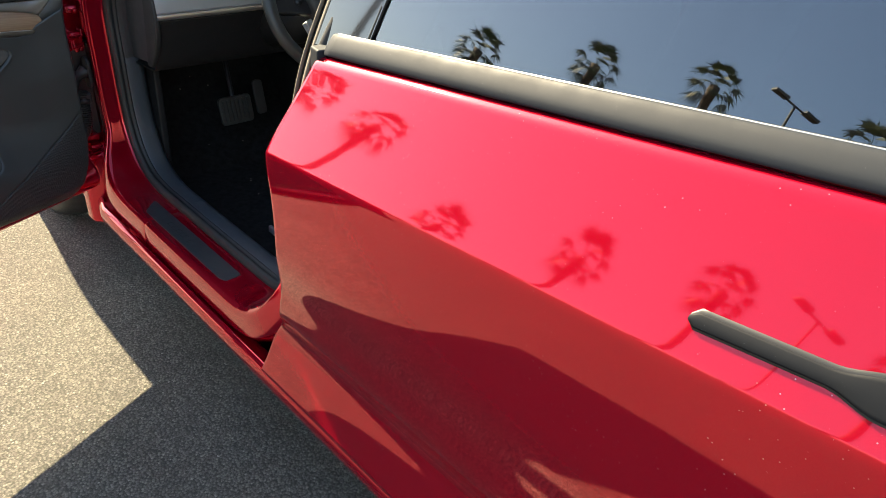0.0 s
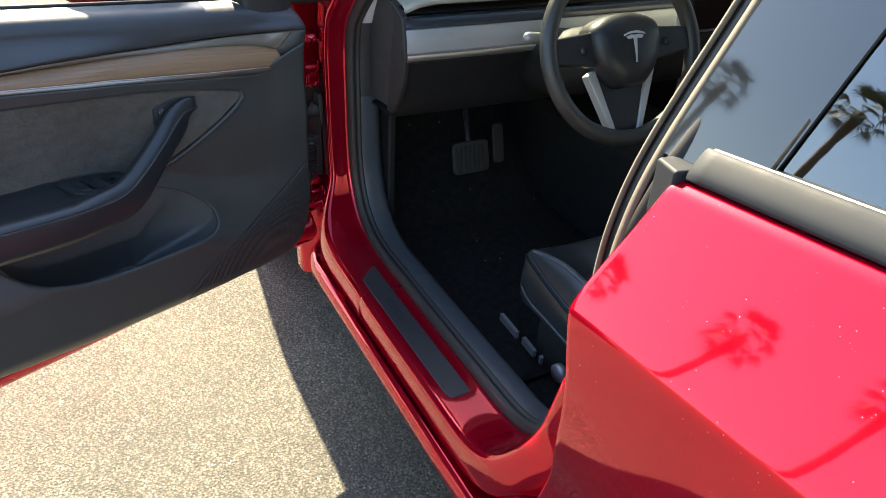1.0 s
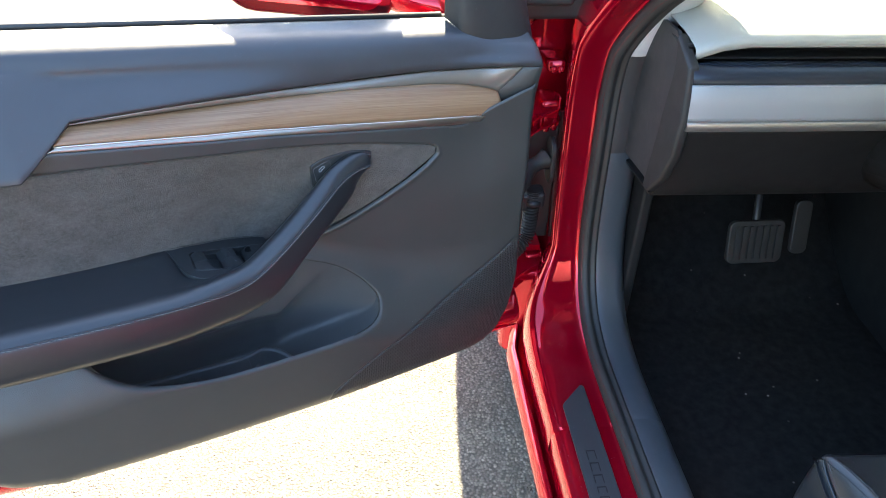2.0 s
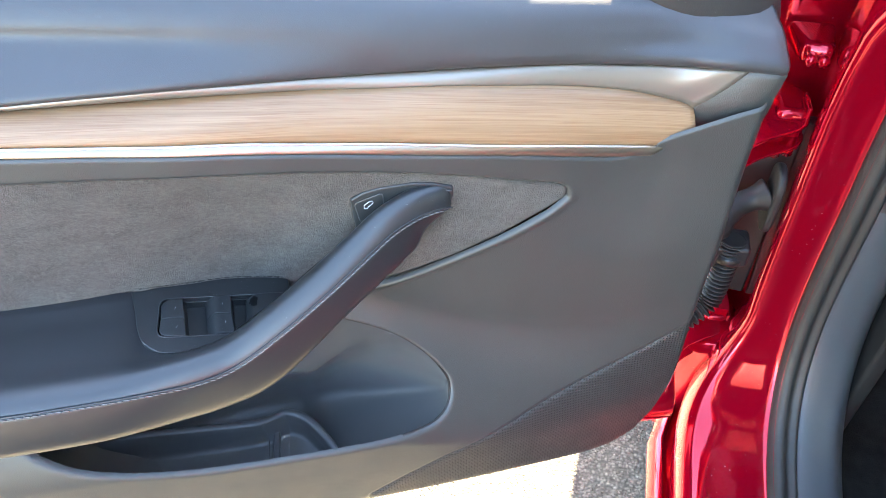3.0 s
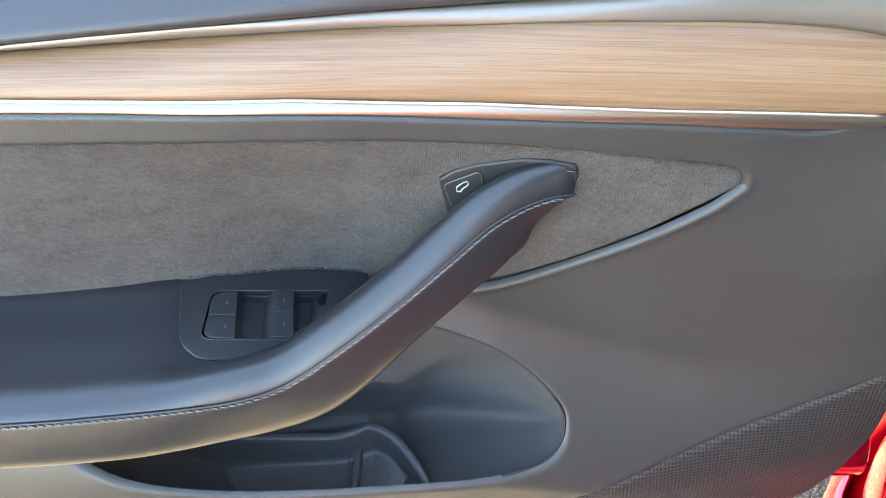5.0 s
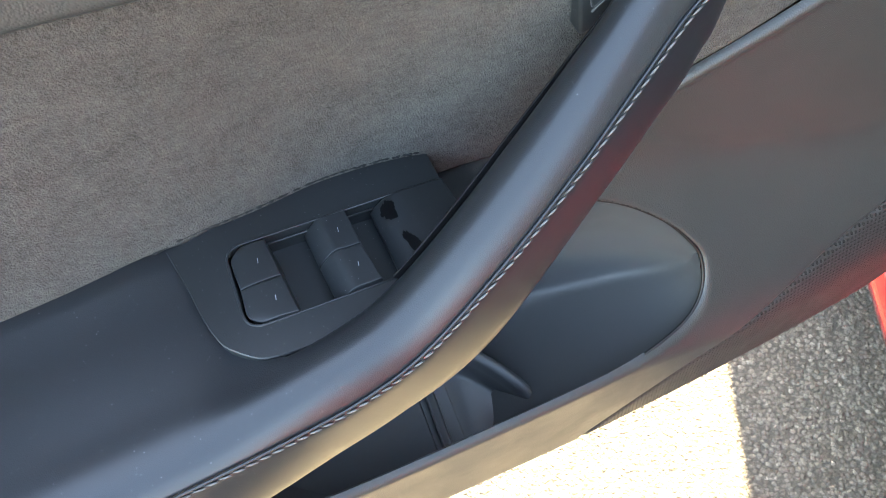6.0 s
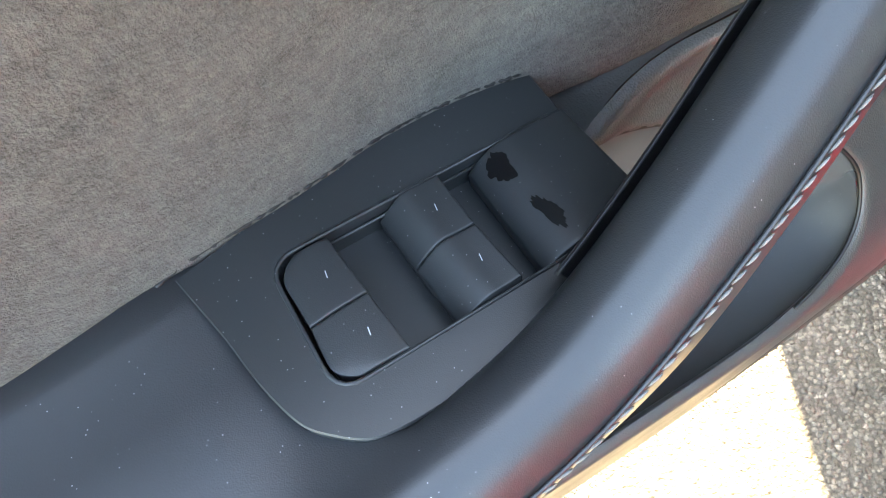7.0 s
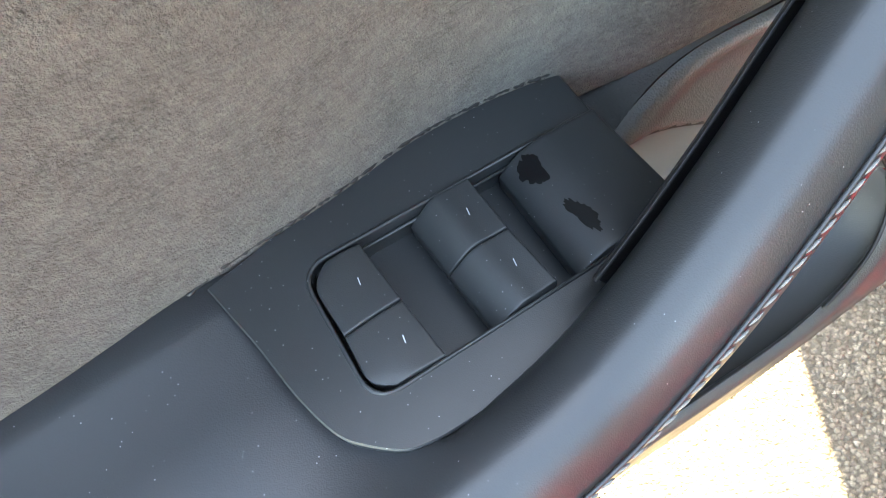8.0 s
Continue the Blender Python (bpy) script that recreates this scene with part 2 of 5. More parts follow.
_hole = ramp(PERF, _dots.outputs["Distance"], [(0.24, (0.0,)), (0.36, (1.0,))])
_old = shader(PERF).inputs["Base Color"].links[0].from_socket
wire(PERF, mix(PERF, _hole, (0.004, 0.004, 0.004), _old), shader(PERF).inputs["Base Color"])
bump(PERF, _hole, 0.8, 0.0015)


# ---- building tools ----
def place(ob, parent, m=None):
    if m is not None:
        ob.matrix_basis = m
    if parent is not None:
        ob.parent = parent
        if parent.parent is None:
            ob.matrix_parent_inverse = parent.matrix_basis.inverted()
    return ob


def part(name, data, mat, parent, label="", m=None, smooth=True, thick=0.0, bevel=0.0, sub=0):
    """Links one mesh (a bmesh, or verts and faces) under a thing or under a part."""
    me = bpy.data.meshes.new(name)
    if isinstance(data, bmesh.types.BMesh):
        data.to_mesh(me)
        data.free()
    else:
        me.from_pydata([tuple(map(float, v)) for v in data[0]], [], data[1])
        b = bmesh.new()
        b.from_mesh(me)
        bmesh.ops.recalc_face_normals(b, faces=b.faces)
        b.to_mesh(me)
        b.free()
    me.materials.append(mat)
    if smooth:
        me.polygons.foreach_set("use_smooth", [True] * len(me.polygons))
    ob = new(name, me)
    if thick:
        s = ob.modifiers.new("thickness", "SOLIDIFY")
        s.thickness, s.offset = abs(thick), -1 if thick > 0 else 1
    if bevel:
        s = ob.modifiers.new("edges", "BEVEL")
        s.width, s.segments, s.limit_method, s.angle_limit = bevel, 3, "ANGLE", radians(35)
        s.harden_normals = False
    if sub:
        s = ob.modifiers.new("round", "SUBSURF")
        s.levels = s.render_levels = sub
    if smooth and (bevel or thick):
        w = ob.modifiers.new("normals", "WEIGHTED_NORMAL")
        w.keep_sharp = True
    place(ob, parent, m)
    if label:
        tagged(ob, label)
    return ob


def sheet(rows, closed=False, cap=False):
    """Verts and faces of a grid; rows of equal length. closed: each row is a loop. cap: fills the first and last loop."""
    n = len(rows[0])
    verts = [p for r in rows for p in r]
    faces = []
    for i in range(len(rows) - 1):
        for j in range(n if closed else n - 1):
            k = (j + 1) % n
            faces.append((i * n + j, i * n + k, (i + 1) * n + k, (i + 1) * n + j))
    if cap:
        faces.append(tuple(range(n)))
        faces.append(tuple((len(rows) - 1) * n + j for j in reversed(range(n))))
    return verts, faces


def smooth_line(points, per=8, closed=False):
    """Catmull-Rom line through points of any dimension."""
    p = [np.array(q, float) for q in points]
    n = len(p)
    out = []
    for i in range(n if closed else n - 1):
        a, b, c, d = (p[(i + k) % n] if closed else p[min(max(i + k, 0), n - 1)] for k in (-1, 0, 1, 2))
        for s in np.linspace(0, 1, per, endpoint=False):
            out.append(0.5 * (2 * b + (c - a) * s + (2 * a - 5 * b + 4 * c - d) * s * s + (3 * b - a - 3 * c + d) * s ** 3))
    if not closed:
        out.append(p[-1])
    return out


def table(u, xs, ys):
    return np.interp(u, xs, ys)


def eased(u, xs, ys):
    """Like table, without kinks."""
    line = np.array(smooth_line(list(zip(xs, ys)), 12))
    return np.interp(u, line[:, 0], line[:, 1])


def spline(xs, ys):
    """A natural cubic spline through the points: a function of x with even curvature."""
    xs, ys = np.array(xs, float), np.array(ys, float)
    n, h = len(xs), np.diff(xs)
    a, r = np.eye(n), np.zeros(n)
    for i in range(1, n - 1):
        a[i, i - 1:i + 2] = h[i - 1], 2 * (h[i - 1] + h[i]), h[i]
        r[i] = 6 * ((ys[i + 1] - ys[i]) / h[i] - (ys[i] - ys[i - 1]) / h[i - 1])
    m = np.linalg.solve(a, r)

    def at(x):
        i = min(max(int(np.searchsorted(xs, x)) - 1, 0), n - 2)
        p, q = xs[i + 1] - x, x - xs[i]
        return float((m[i] * p ** 3 + m[i + 1] * q ** 3) / (6 * h[i]) + (ys[i] / h[i] - m[i] * h[i] / 6) * p + (ys[i + 1] / h[i] - m[i + 1] * h[i] / 6) * q)
    return at


def step(a, b, x):
    t = np.clip((x - a) / (b - a), 0, 1)
    return t * t * (3 - 2 * t)


def away(poly, U, V):
    """Signed distance to a polygon in the plane, negative inside."""
    best = np.full(U.shape, 1e9)
    inside = np.zeros(U.shape, bool)
    n = len(poly)
    for i in range(n):
        (ax, ay), (bx, by) = poly[i], poly[(i + 1) % n]
        ex, ey = bx - ax, by - ay
        t = np.clip(((U - ax) * ex + (V - ay) * ey) / (ex * ex + ey * ey + 1e-12), 0, 1)
        best = np.minimum(best, np.hypot(U - ax - t * ex, V - ay - t * ey))
        if ay != by:
            cross = (ay > V) != (by > V)
            inside ^= cross & (U < ax + (V - ay) / (by - ay) * ex)
    return np.where(inside, -best, best)


def prism(poly, lo, hi):
    """A bmesh slab: polygon in x, y between two heights (numbers or functions of x, y)."""
    bm = bmesh.new()
    f = lambda h, x, y: h(x, y) if callable(h) else h
    a = [bm.verts.new((x, y, f(lo, x, y))) for x, y in poly]
    b = [bm.verts.new((x, y, f(hi, x, y))) for x, y in poly]
    n = len(poly)
    bm.faces.new(b)
    bm.faces.new(a[::-1])
    for i in range(n):
        bm.faces.new((a[i], a[(i + 1) % n], b[(i + 1) % n], b[i]))
    bmesh.ops.recalc_face_normals(bm, faces=bm.faces)
    return bm


def box(x0, x1, y0, y1, z0, z1):
    return prism([(x0, y0), (x1, y0), (x1, y1), (x0, y1)], z0, z1)


def rounded(x0, x1, y0, y1, r, n=6):
    """Outline of a rectangle with rounded corners; r: one radius or four (from x1 y1 anticlockwise)."""
    rs = r if isinstance(r, (tuple, list)) else (r,) * 4
    out = []
    for (cx, cy, sx, sy, a0), q in zip(((x1, y1, -1, -1, 0), (x0, y1, 1, -1, 90), (x0, y0, 1, 1, 180), (x1, y0, -1, 1, 270)), rs):
        if q <= 0:
            out.append((cx, cy))
            continue
        for k in range(n + 1):
            a = radians(a0 + 90 * k / n)
            out.append((cx + sx * q + q * math.cos(a), cy + sy * q + q * math.sin(a)))
    return out


def tube(path, radius, sides=10, closed=False, squash=None):
    """Verts and faces of a tube; radius: a number or one for each point."""
    p = [Vector(q) for q in path]
    rows = []
    n = len(p)
    ref = Vector((0.13, 0.31, 0.94))
    for i, q in enumerate(p):
        a, b = (p[i - 1], p[(i + 1) % n]) if closed else (p[max(i - 1, 0)], p[min(i + 1, n - 1)])
        t = (b - a).normalized()
        s = t.cross(ref).normalized()
        w = s.cross(t).normalized()
        ref = w
        r = radius[i] if isinstance(radius, (list, tuple, np.ndarray)) else radius
        rows.append([q + r * (math.cos(2 * math.pi * k / sides) * s + math.sin(2 * math.pi * k / sides) * w) for k in range(sides)])
    if closed:
        rows.append(rows[0])
    return sheet(rows, True, cap=not closed)


# ---- ground and distance ----
_r = [0.0, 1.2, 4.0, 12.0, 40.0, 150.0, 900.0]
_rows = [[(q * math.cos(2 * math.pi * k / 48) - 0.4, q * math.sin(2 * math.pi * k / 48), 0.0) for k in range(48)] for q in _r[1:]]
_gv, _gf = sheet(_rows, True)
_gv.append((-0.4, 0.0, 0.0))
_gf += [(len(_gv) - 1, k, (k + 1) % 48) for k in range(48)]
ground = part("ground", (_gv, _gf), ASPHALT, None, smooth=False)
tagged(ground, "coarse weathered asphalt of a sunlit parking lot", "ground", kind="structure")


def fan_palm(seed, height):
    """A fan palm: leaning tapered trunk, skirt of dead leaves, crown of many divided fans."""
    rng = random.Random(seed)
    palm = new("palm_tree")
    lean = rng.uniform(-0.03, 0.03)
    top = Vector((lean * height, rng.uniform(-0.02, 0.02) * height, height))
    rows = []
    for i in range(22):
        s = i / 21
        c = top * s
        r = 0.30 * (1 - s) ** 2 * 0.6 + 0.26 + 0.04 * (i % 2) + 0.14 * step(0.86, 0.99, s)
        rows.append([c + Vector((r * math.cos(a), r * math.sin(a), 0)) for a in (2 * math.pi * k / 9 for k in range(9))])
    part("trunk", sheet(rows, True, True), BARK, palm)
    verts, faces = [], []
    for k in range(30):
        az, el = 2.4 * k + rng.uniform(-0.3, 0.3), 1.35 - 2.15 * (k + 0.5) / 30 + rng.uniform(-0.12, 0.12)
        reach = rng.uniform(1.9, 2.5)
        out = Vector((math.cos(az) * math.cos(el), math.sin(az) * math.cos(el), math.sin(el)))
        side = Vector((-math.sin(az), math.cos(az), 0))
        up = out.cross(side)
        base = top + out * 0.15
        hub = top + out * reach * 0.6
        i0 = len(verts)
        verts += [base - side * 0.02, base + side * 0.02, hub]
        faces.append((i0, i0 + 1, i0 + 2))
        for b in range(13):
            a = radians(-75 + 150 * b / 12)
            d = out * math.cos(a) + side * math.sin(a)
            tip = hub + d * rng.uniform(0.95, 1.35) - up * rng.uniform(0.0, 0.12) + Vector((0, 0, -0.15 - 0.45 * rng.random()))
            mid = hub + d * 0.5
            w = side * math.cos(a) - out * math.sin(a)
            i0 = len(verts)
            verts += [hub, mid - w * 0.05, tip, mid + w * 0.05]
            faces.append((i0, i0 + 1, i0 + 2, i0 + 3))
    part("crown", (verts, faces), FROND, palm, smooth=False)
    return tagged(palm, "tall fan palm with shaggy trunk at the edge of the lot", "palm tree", "palms along the lot")


def polar(az, far):
    """A place on the ground, az degrees from the car's left towards its front."""
    return (-far * math.cos(radians(az)), far * math.sin(radians(az)), 0)


for _i, (_az, _far, _h) in enumerate(((44.5, 46, 14.2), (34, 45, 17.9), (22.3, 44, 20.4), (8, 46, 21.5), (56, 44, 15.5), (63, 40, 13.5))):
    _p = fan_palm(_i + 3, _h)
    _p.matrix_basis = pose(*polar(_az, _far))


def parking_lamp(h):
    lamp_post = new("street_lamp")
    part("pole", tube([(0, 0, 0), (0, 0, h)], [0.11, 0.07], 10), POLE, lamp_post)
    part("bracket", tube([(-1.0, 0, h), (1.0, 0, h)], 0.05, 8), POLE, lamp_post)
    for s in (-1, 1):
        part("lamp_head", box(min(s * 0.6, s * 1.5), max(s * 0.6, s * 1.5), -0.22, 0.22, h, h + 0.12), POLE, lamp_post, smooth=False)
    return tagged(lamp_post, "dark twin-headed lamp post of the parking lot", "street lamp")


parking_lamp(15.2).matrix_basis = pose(*polar(14.5, 30), 0, 0, 40)


def utility_pole(h):
    mast = new("utility_pole")
    part("pole", tube([(0, 0, 0), (0, 0, h)], [0.16, 0.11], 9), BARK, mast)
    part("crossarm", box(-1.2, 1.2, -0.06, 0.06, h - 0.5, h - 0.38), BARK, mast, smooth=False)
    return tagged(mast, "weathered wooden utility pole with crossarm", "utility pole", "poles beyond the lot")


utility_pole(8.5).matrix_basis = pose(*polar(39, 60), 0, 0, 20)
utility_pole(10.0).matrix_basis = pose(*polar(62, 42), 0, 0, 20)


def bushy_tree(seed, h):
    rng = random.Random(seed)
    tree = new("tree")
    part("trunk", tube([(0, 0, 0), (0.1, 0, h * 0.35), (0.05, 0.1, h * 0.7)], [0.25, 0.18, 0.08], 9), BARK, tree)
    verts, faces = [], []
    for c in range(26):
        cx, cy, cz = rng.gauss(0, h * 0.2), rng.gauss(0, h * 0.2), h * rng.uniform(0.38, 0.95)
        for k in range(70):
            o = Vector((cx + rng.gauss(0, 0.35), cy + rng.gauss(0, 0.35), cz + rng.gauss(0, 0.28)))
            a, b = Vector((rng.gauss(0, 1), rng.gauss(0, 1), rng.gauss(0, 1))).normalized(), Vector((rng.gauss(0, 1), rng.gauss(0, 1), rng.gauss(0, 1))).normalized()
            i0 = len(verts)
            verts += [o, o + a * 0.12 + b * 0.06, o + a * 0.26, o + a * 0.12 - b * 0.06]
            faces.append((i0, i0 + 1, i0 + 2, i0 + 3))
    part("crown", (verts, faces), FROND, tree, smooth=False)
    return tagged(tree, "small leafy tree with open ragged crown", "tree", "trees beyond the lot")


for _i, (_az, _far, _h) in enumerate(((34.5, 30, 5.2), (43, 34, 4.6), (66, 28, 4.5))):
    bushy_tree(40 + _i, _h).matrix_basis = pose(*polar(_az, _far))


# ---- the car ----
MID = 0.945
car = new("car")
car.matrix_basis = pose(MID, -0.95, 0)
tagged(car, "glossy red electric sedan parked with its driver's door wide open", "car")

# --- ring of the front door opening: hinge pillar, sill, rear pillar, roof rail
RING = smooth_line([(-0.30, 0.345), (-0.14, 0.352), (-0.046, 0.40), (0.004, 0.50), (0.017, 0.66), (0.012, 0.84), (-0.08, 0.98), (-0.32, 1.16),
                    (-0.62, 1.30), (-0.85, 1.325), (-0.99, 1.28), (-1.01, 1.12), (-0.985, 0.95), (-0.955, 0.75), (-0.915, 0.55), (-0.875, 0.42), (-0.79, 0.354), (-0.62, 0.345)], 10, closed=True)


def tumble(z):
    """How far the side leans in above the waist."""
    return float(table(z, [0.0, 0.86, 0.97, 1.33], [0.0, 0.0, 0.03, 0.20]))


def ring_sweep(section, upright=None, line=RING):
    """Sweeps a section of (x, outward) round the door opening."""
    rows = []
    n = len(line)
    for i in range(n):
        t = np.array(line[(i + 1) % n]) - np.array(line[i - 1])
        t /= np.linalg.norm(t)
        o = np.array((-t[1], t[0]))
        if np.dot(o, np.array(line[i]) - np.array((-0.5, 0.75))) < 0:
            o = -o
        z = line[i][1]
        sec = section
        if upright is not None:
            k = float(step(0.355, 0.50, z))
            sec = [(x + (a - x) * k, q + (b - q) * k) for (x, q), (a, b) in zip(section, upright)]
        rows.append([(x + tumble(z), line[i][0] + q * o[0], z + q * o[1]) for x, q in sec])
    rows.append(rows[0])
    return sheet(rows)


def ring_piece(section, keep, upright=None):
    """The stretches of the swept ring whose line point passes the test."""
    v, f = ring_sweep(section, upright)
    m = len(section)
    return v, [q for q in f if keep(RING[(q[0] // m) % len(RING)])]


_sec = smooth_line([(0.088, 0.085), (0.064, 0.070), (0.0605, 0.056), (0.063, 0.016), (0.070, 0.004), (0.084, 0.0), (0.156, 0.0), (0.163, -0.006), (0.164, -0.018)], 4)
_up = smooth_line([(0.125, 0.085), (0.118, 0.045), (0.114, 0.020), (0.114, 0.008), (0.118, 0.002), (0.126, 0.0), (0.156, 0.0), (0.163, -0.006), (0.164, -0.018)], 4)
part("upper_frame", ring_piece(smooth_line([(0.125, 0.03), (0.118, 0.012), (0.124, 0.0), (0.156, 0.0), (0.163, -0.006), (0.164, -0.018)], 4), lambda q: q[1] > 0.60 and q[0] < -0.2), KNEE, car, "dark grey seal carrier along the window opening", thick=0.004)
part("door_frame", ring_piece(_sec, lambda q: q[1] <= 0.62 or q[0] >= -0.2, _up), PAINT, car, "glossy red painted frame of the door opening", thick=0.004)
part("door_seal", ring_sweep(smooth_line([(0.163, 0.0), (0.160, -0.010), (0.166, -0.020), (0.174, -0.022), (0.180, -0.017), (0.188, -0.020), (0.192, -0.012), (0.190, 0.004), (0.176, 0.006)], 3, closed=True)),
     RUBBER, car, "black rubber seal round the door opening, scuffed")
_in = smooth_line([(0.188, -0.008), (0.194, -0.014), (0.215, -0.014), (0.240, -0.004), (0.258, 0.030), (0.265, 0.09)], 4)
part("pillar_trim", ring_piece(_in, lambda q: q[1] > 0.85 and q[0] > -0.9), PALE, car, "pale grey cloth-covered windscreen pillar trim", thick=0.003)
part("frame_trim", ring_piece(_in, lambda q: q[1] <= 0.672 or q[0] <= -0.9), TRIM, car, "dark grey plastic trim inside the door opening", thick=0.003)
part("pillar_garnish", ring_piece([(x - 0.0015, q - 0.0015) for x, q in _in], lambda q: 0.672 < q[1] <= 0.85 and q[0] > -0.9), GARNISH, car, "dark grey hinge pillar garnish", thick=0.003)

# --- rocker below the doors
_sec = smooth_line([(0.22, 0.185), (0.10, 0.19), (0.055, 0.215), (0.037, 0.25), (0.040, 0.272), (0.050, 0.283), (0.055, 0.278), (0.058, 0.262), (0.090, 0.262)], 5)
_rows = []
for _y in np.linspace(0.03, -2.15, 30):
    _k = 0.02 * step(-0.05, 0.03, _y)
    _rows.append([(x + _k, _y, z) for x, z in _sec])
part("side_sill", sheet(_rows), PAINT, car, "red painted rocker panel", thick=0.003)

# --- sill plate
_pl = [(0.0905, -0.252), (0.094, -0.246), (0.129, -0.210), (0.133, -0.209), (0.1365, -0.213), (0.1385, -0.660), (0.136, -0.668), (0.100, -0.669), (0.095, -0.664), (0.0905, -0.650)]
plate = part("sill_plate", prism(_pl, 0.342, 0.3475), PADDING, car, "matt black plastic sill plate", bevel=0.0012, smooth=True)
_y = -0.345
for _w, _kind in ((0.017, "m"), (0.016, "o"), (0.015, "d"), (0.011, "e"), (0.010, "l"), (0.012, "n")):
    if _kind == "n":
        _y -= 0.012
    part("mark_bar", box(0.105, 0.1065, _y - _w, _y, 0.3474, 0.3480), LETTER, plate, smooth=False)
    part("mark_bar", box(0.118, 0.1195, _y - _w, _y, 0.3474, 0.3480), LETTER, plate, smooth=False)
    part("mark_bar", box(0.105, 0.1195, _y - 0.0018, _y, 0.3474, 0.3480), LETTER, plate, smooth=False)
    _y -= _w + 0.006

# --- hinge pillar behind the frame, hinges, boot
part("lower_pillar", prism([(0.040, 0.045), (0.075, 0.016), (0.118, 0.008), (0.125, 0.095), (0.040, 0.095)], 0.19, lambda x, y: 0.425 - 0.35 * (0.12 - x)), PAINT, car, "red painted foot of the hinge pillar", bevel=0.012)
part("hinge_pillar", box(0.035, 0.17, 0.135, 0.16, 0.27, 1.0), PAINT, car, bevel=0.006)
for _z, _h, _x in ((0.80, 0.012, 0.088), (0.47, 0.012, 0.066)):
    part("pillar_bracket", prism([(_x, 0.082), (_x + 0.030, 0.076), (_x + 0.04, 0.135), (_x - 0.01, 0.135)], _z - _h, _z + _h), PAINT, car, "red painted pressed bracket", bevel=0.009)
    for _o in (0.008, 0.020):
        part("pillar_bolt", tube([(_x + _o, 0.066, _z), (_x + _o, 0.080, _z)], 0.0055, 6), PAINT, car)
# added dark plate, stands in for the shade in the hinge cavity
part("cavity_shade", prism([(0.040, 0.100), (0.125, 0.092), (0.125, 0.112), (0.040, 0.118)], 0.445, 0.715), DARK, car, "added black plate standing in for shade behind the hinges", bevel=0.004)
part("pillar_seal", tube(smooth_line([(0.048, 0.070, 0.30), (0.040, 0.074, 0.50), (0.034, 0.078, 0.72), (0.040, 0.080, 0.87)], 6), 0.007, 8), RUBBER, car, "black rubber strip on the hinge pillar")
part("cowl_corner", prism([(0.072, 0.88), (0.32, 0.88), (0.32, 1.0), (0.16, 1.15), (0.075, 1.21)], 0.004, 0.165), DARK, car, "dark plastic corner at the foot of the windscreen pillar", m=Matrix(((0, 0, 1, 0), (1, 0, 0, 0), (0, 1, 0, 0), (0, 0, 0, 1))), bevel=0.01)
part("cowl_seal", prism([(0.020, 0.035), (0.105, 0.030), (0.115, 0.075), (0.02, 0.078)], 0.915, 1.02), DARK, car, "black foam block above the hinges", bevel=0.008)
_f = smooth_line([(0.050, 0.24), (0.030, 0.32), (0.016, 0.50), (0.006, 0.70), (0.018, 0.80), (0.065, 0.885), (0.16, 0.925), (0.42, 0.95), (MID, 0.965)], 6)
_rows = []
for _y in np.linspace(0.085, 1.35, 26):
    _s = step(0.5, 1.4, _y)
    _rows.append([(x + (MID - x) * 0.30 * _s * step(0.9, 1.4, _y) + 0.01 * _s, _y, z - 0.17 * _s * step(0.75, 0.95, z)) for x, z in _f])
part("front_fender", sheet(_rows), PAINT, car, "glossy red front wing and bonnet", thick=0.004)
_rows = [[(2 * MID - x, y, z) for x, y, z in r] for r in _rows]
part("front_fender", sheet(_rows), PAINT, car, "glossy red front wing and bonnet", thick=0.004)
for _z in (0.727, 0.405):
    hinge = part("hinge", box(0.080, 0.112, 0.060, 0.118, _z - 0.020, _z + 0.020), PAINT, car, "red painted steel door hinge", bevel=0.008)
    for _k in (-1, 1):
        _pl = [(p[0], p[1]) for p in smooth_line([(0.012, -0.055), (0.060, 0.010), (0.100, 0.040), (0.114, 0.062), (0.110, 0.090)], 5)] + [(0.082, 0.092), (0.060, 0.052), (0.030, 0.010), (-0.004, -0.040)]
        part("hinge_arm", prism(_pl, _z + _k * 0.0115 - 0.0018, _z + _k * 0.0115 + 0.0018), PAINT, hinge, "pressed red hinge plate", bevel=0.001)
        part("flange", box(0.108, 0.1125, 0.060, 0.092, min(_z + _k * 0.012, _z + _k * 0.026), max(_z + _k * 0.012, _z + _k * 0.026)), PAINT, hinge, bevel=0.002)
    for _x in (0.088, 0.101):
        part("bolt", tube([(_x, 0.050 + 0.4 * (_x - 0.088), _z - 0.028), (_x, 0.050 + 0.4 * (_x - 0.088), _z - 0.014)], 0.0058, 6), PAINT, hinge)
_path = smooth_line([(0.015, -0.035, 0.602), (0.045, 0.012, 0.616), (0.068, 0.044, 0.630), (0.098, 0.055, 0.642)], 10)
part("cable_elbow", tube(_path, [float(0.0135 + 0.0025 * (0.35 < i / 30 < 0.42) + 0.006 * step(0.80, 1.0, i / 30)) for i in range(31)], 16), RUBBER, car, "smooth black cable elbow into the pillar")
_turn = Matrix(((0, 0, 1, 0), (1, 0, 0, 0), (0, 1, 0, 0), (0, 0, 0, 1)))
grommet = part("grommet", prism(rounded(0.032, 0.078, 0.596, 0.682, 0.022), 0.100, 0.109), RUBBER, car, "oblong black rubber grommet on the pillar", m=_turn, bevel=0.003)
part("grommet_step", prism(rounded(0.037, 0.073, 0.604, 0.676, 0.018), 0.093, 0.102), RUBBER, grommet, m=_turn, bevel=0.003)
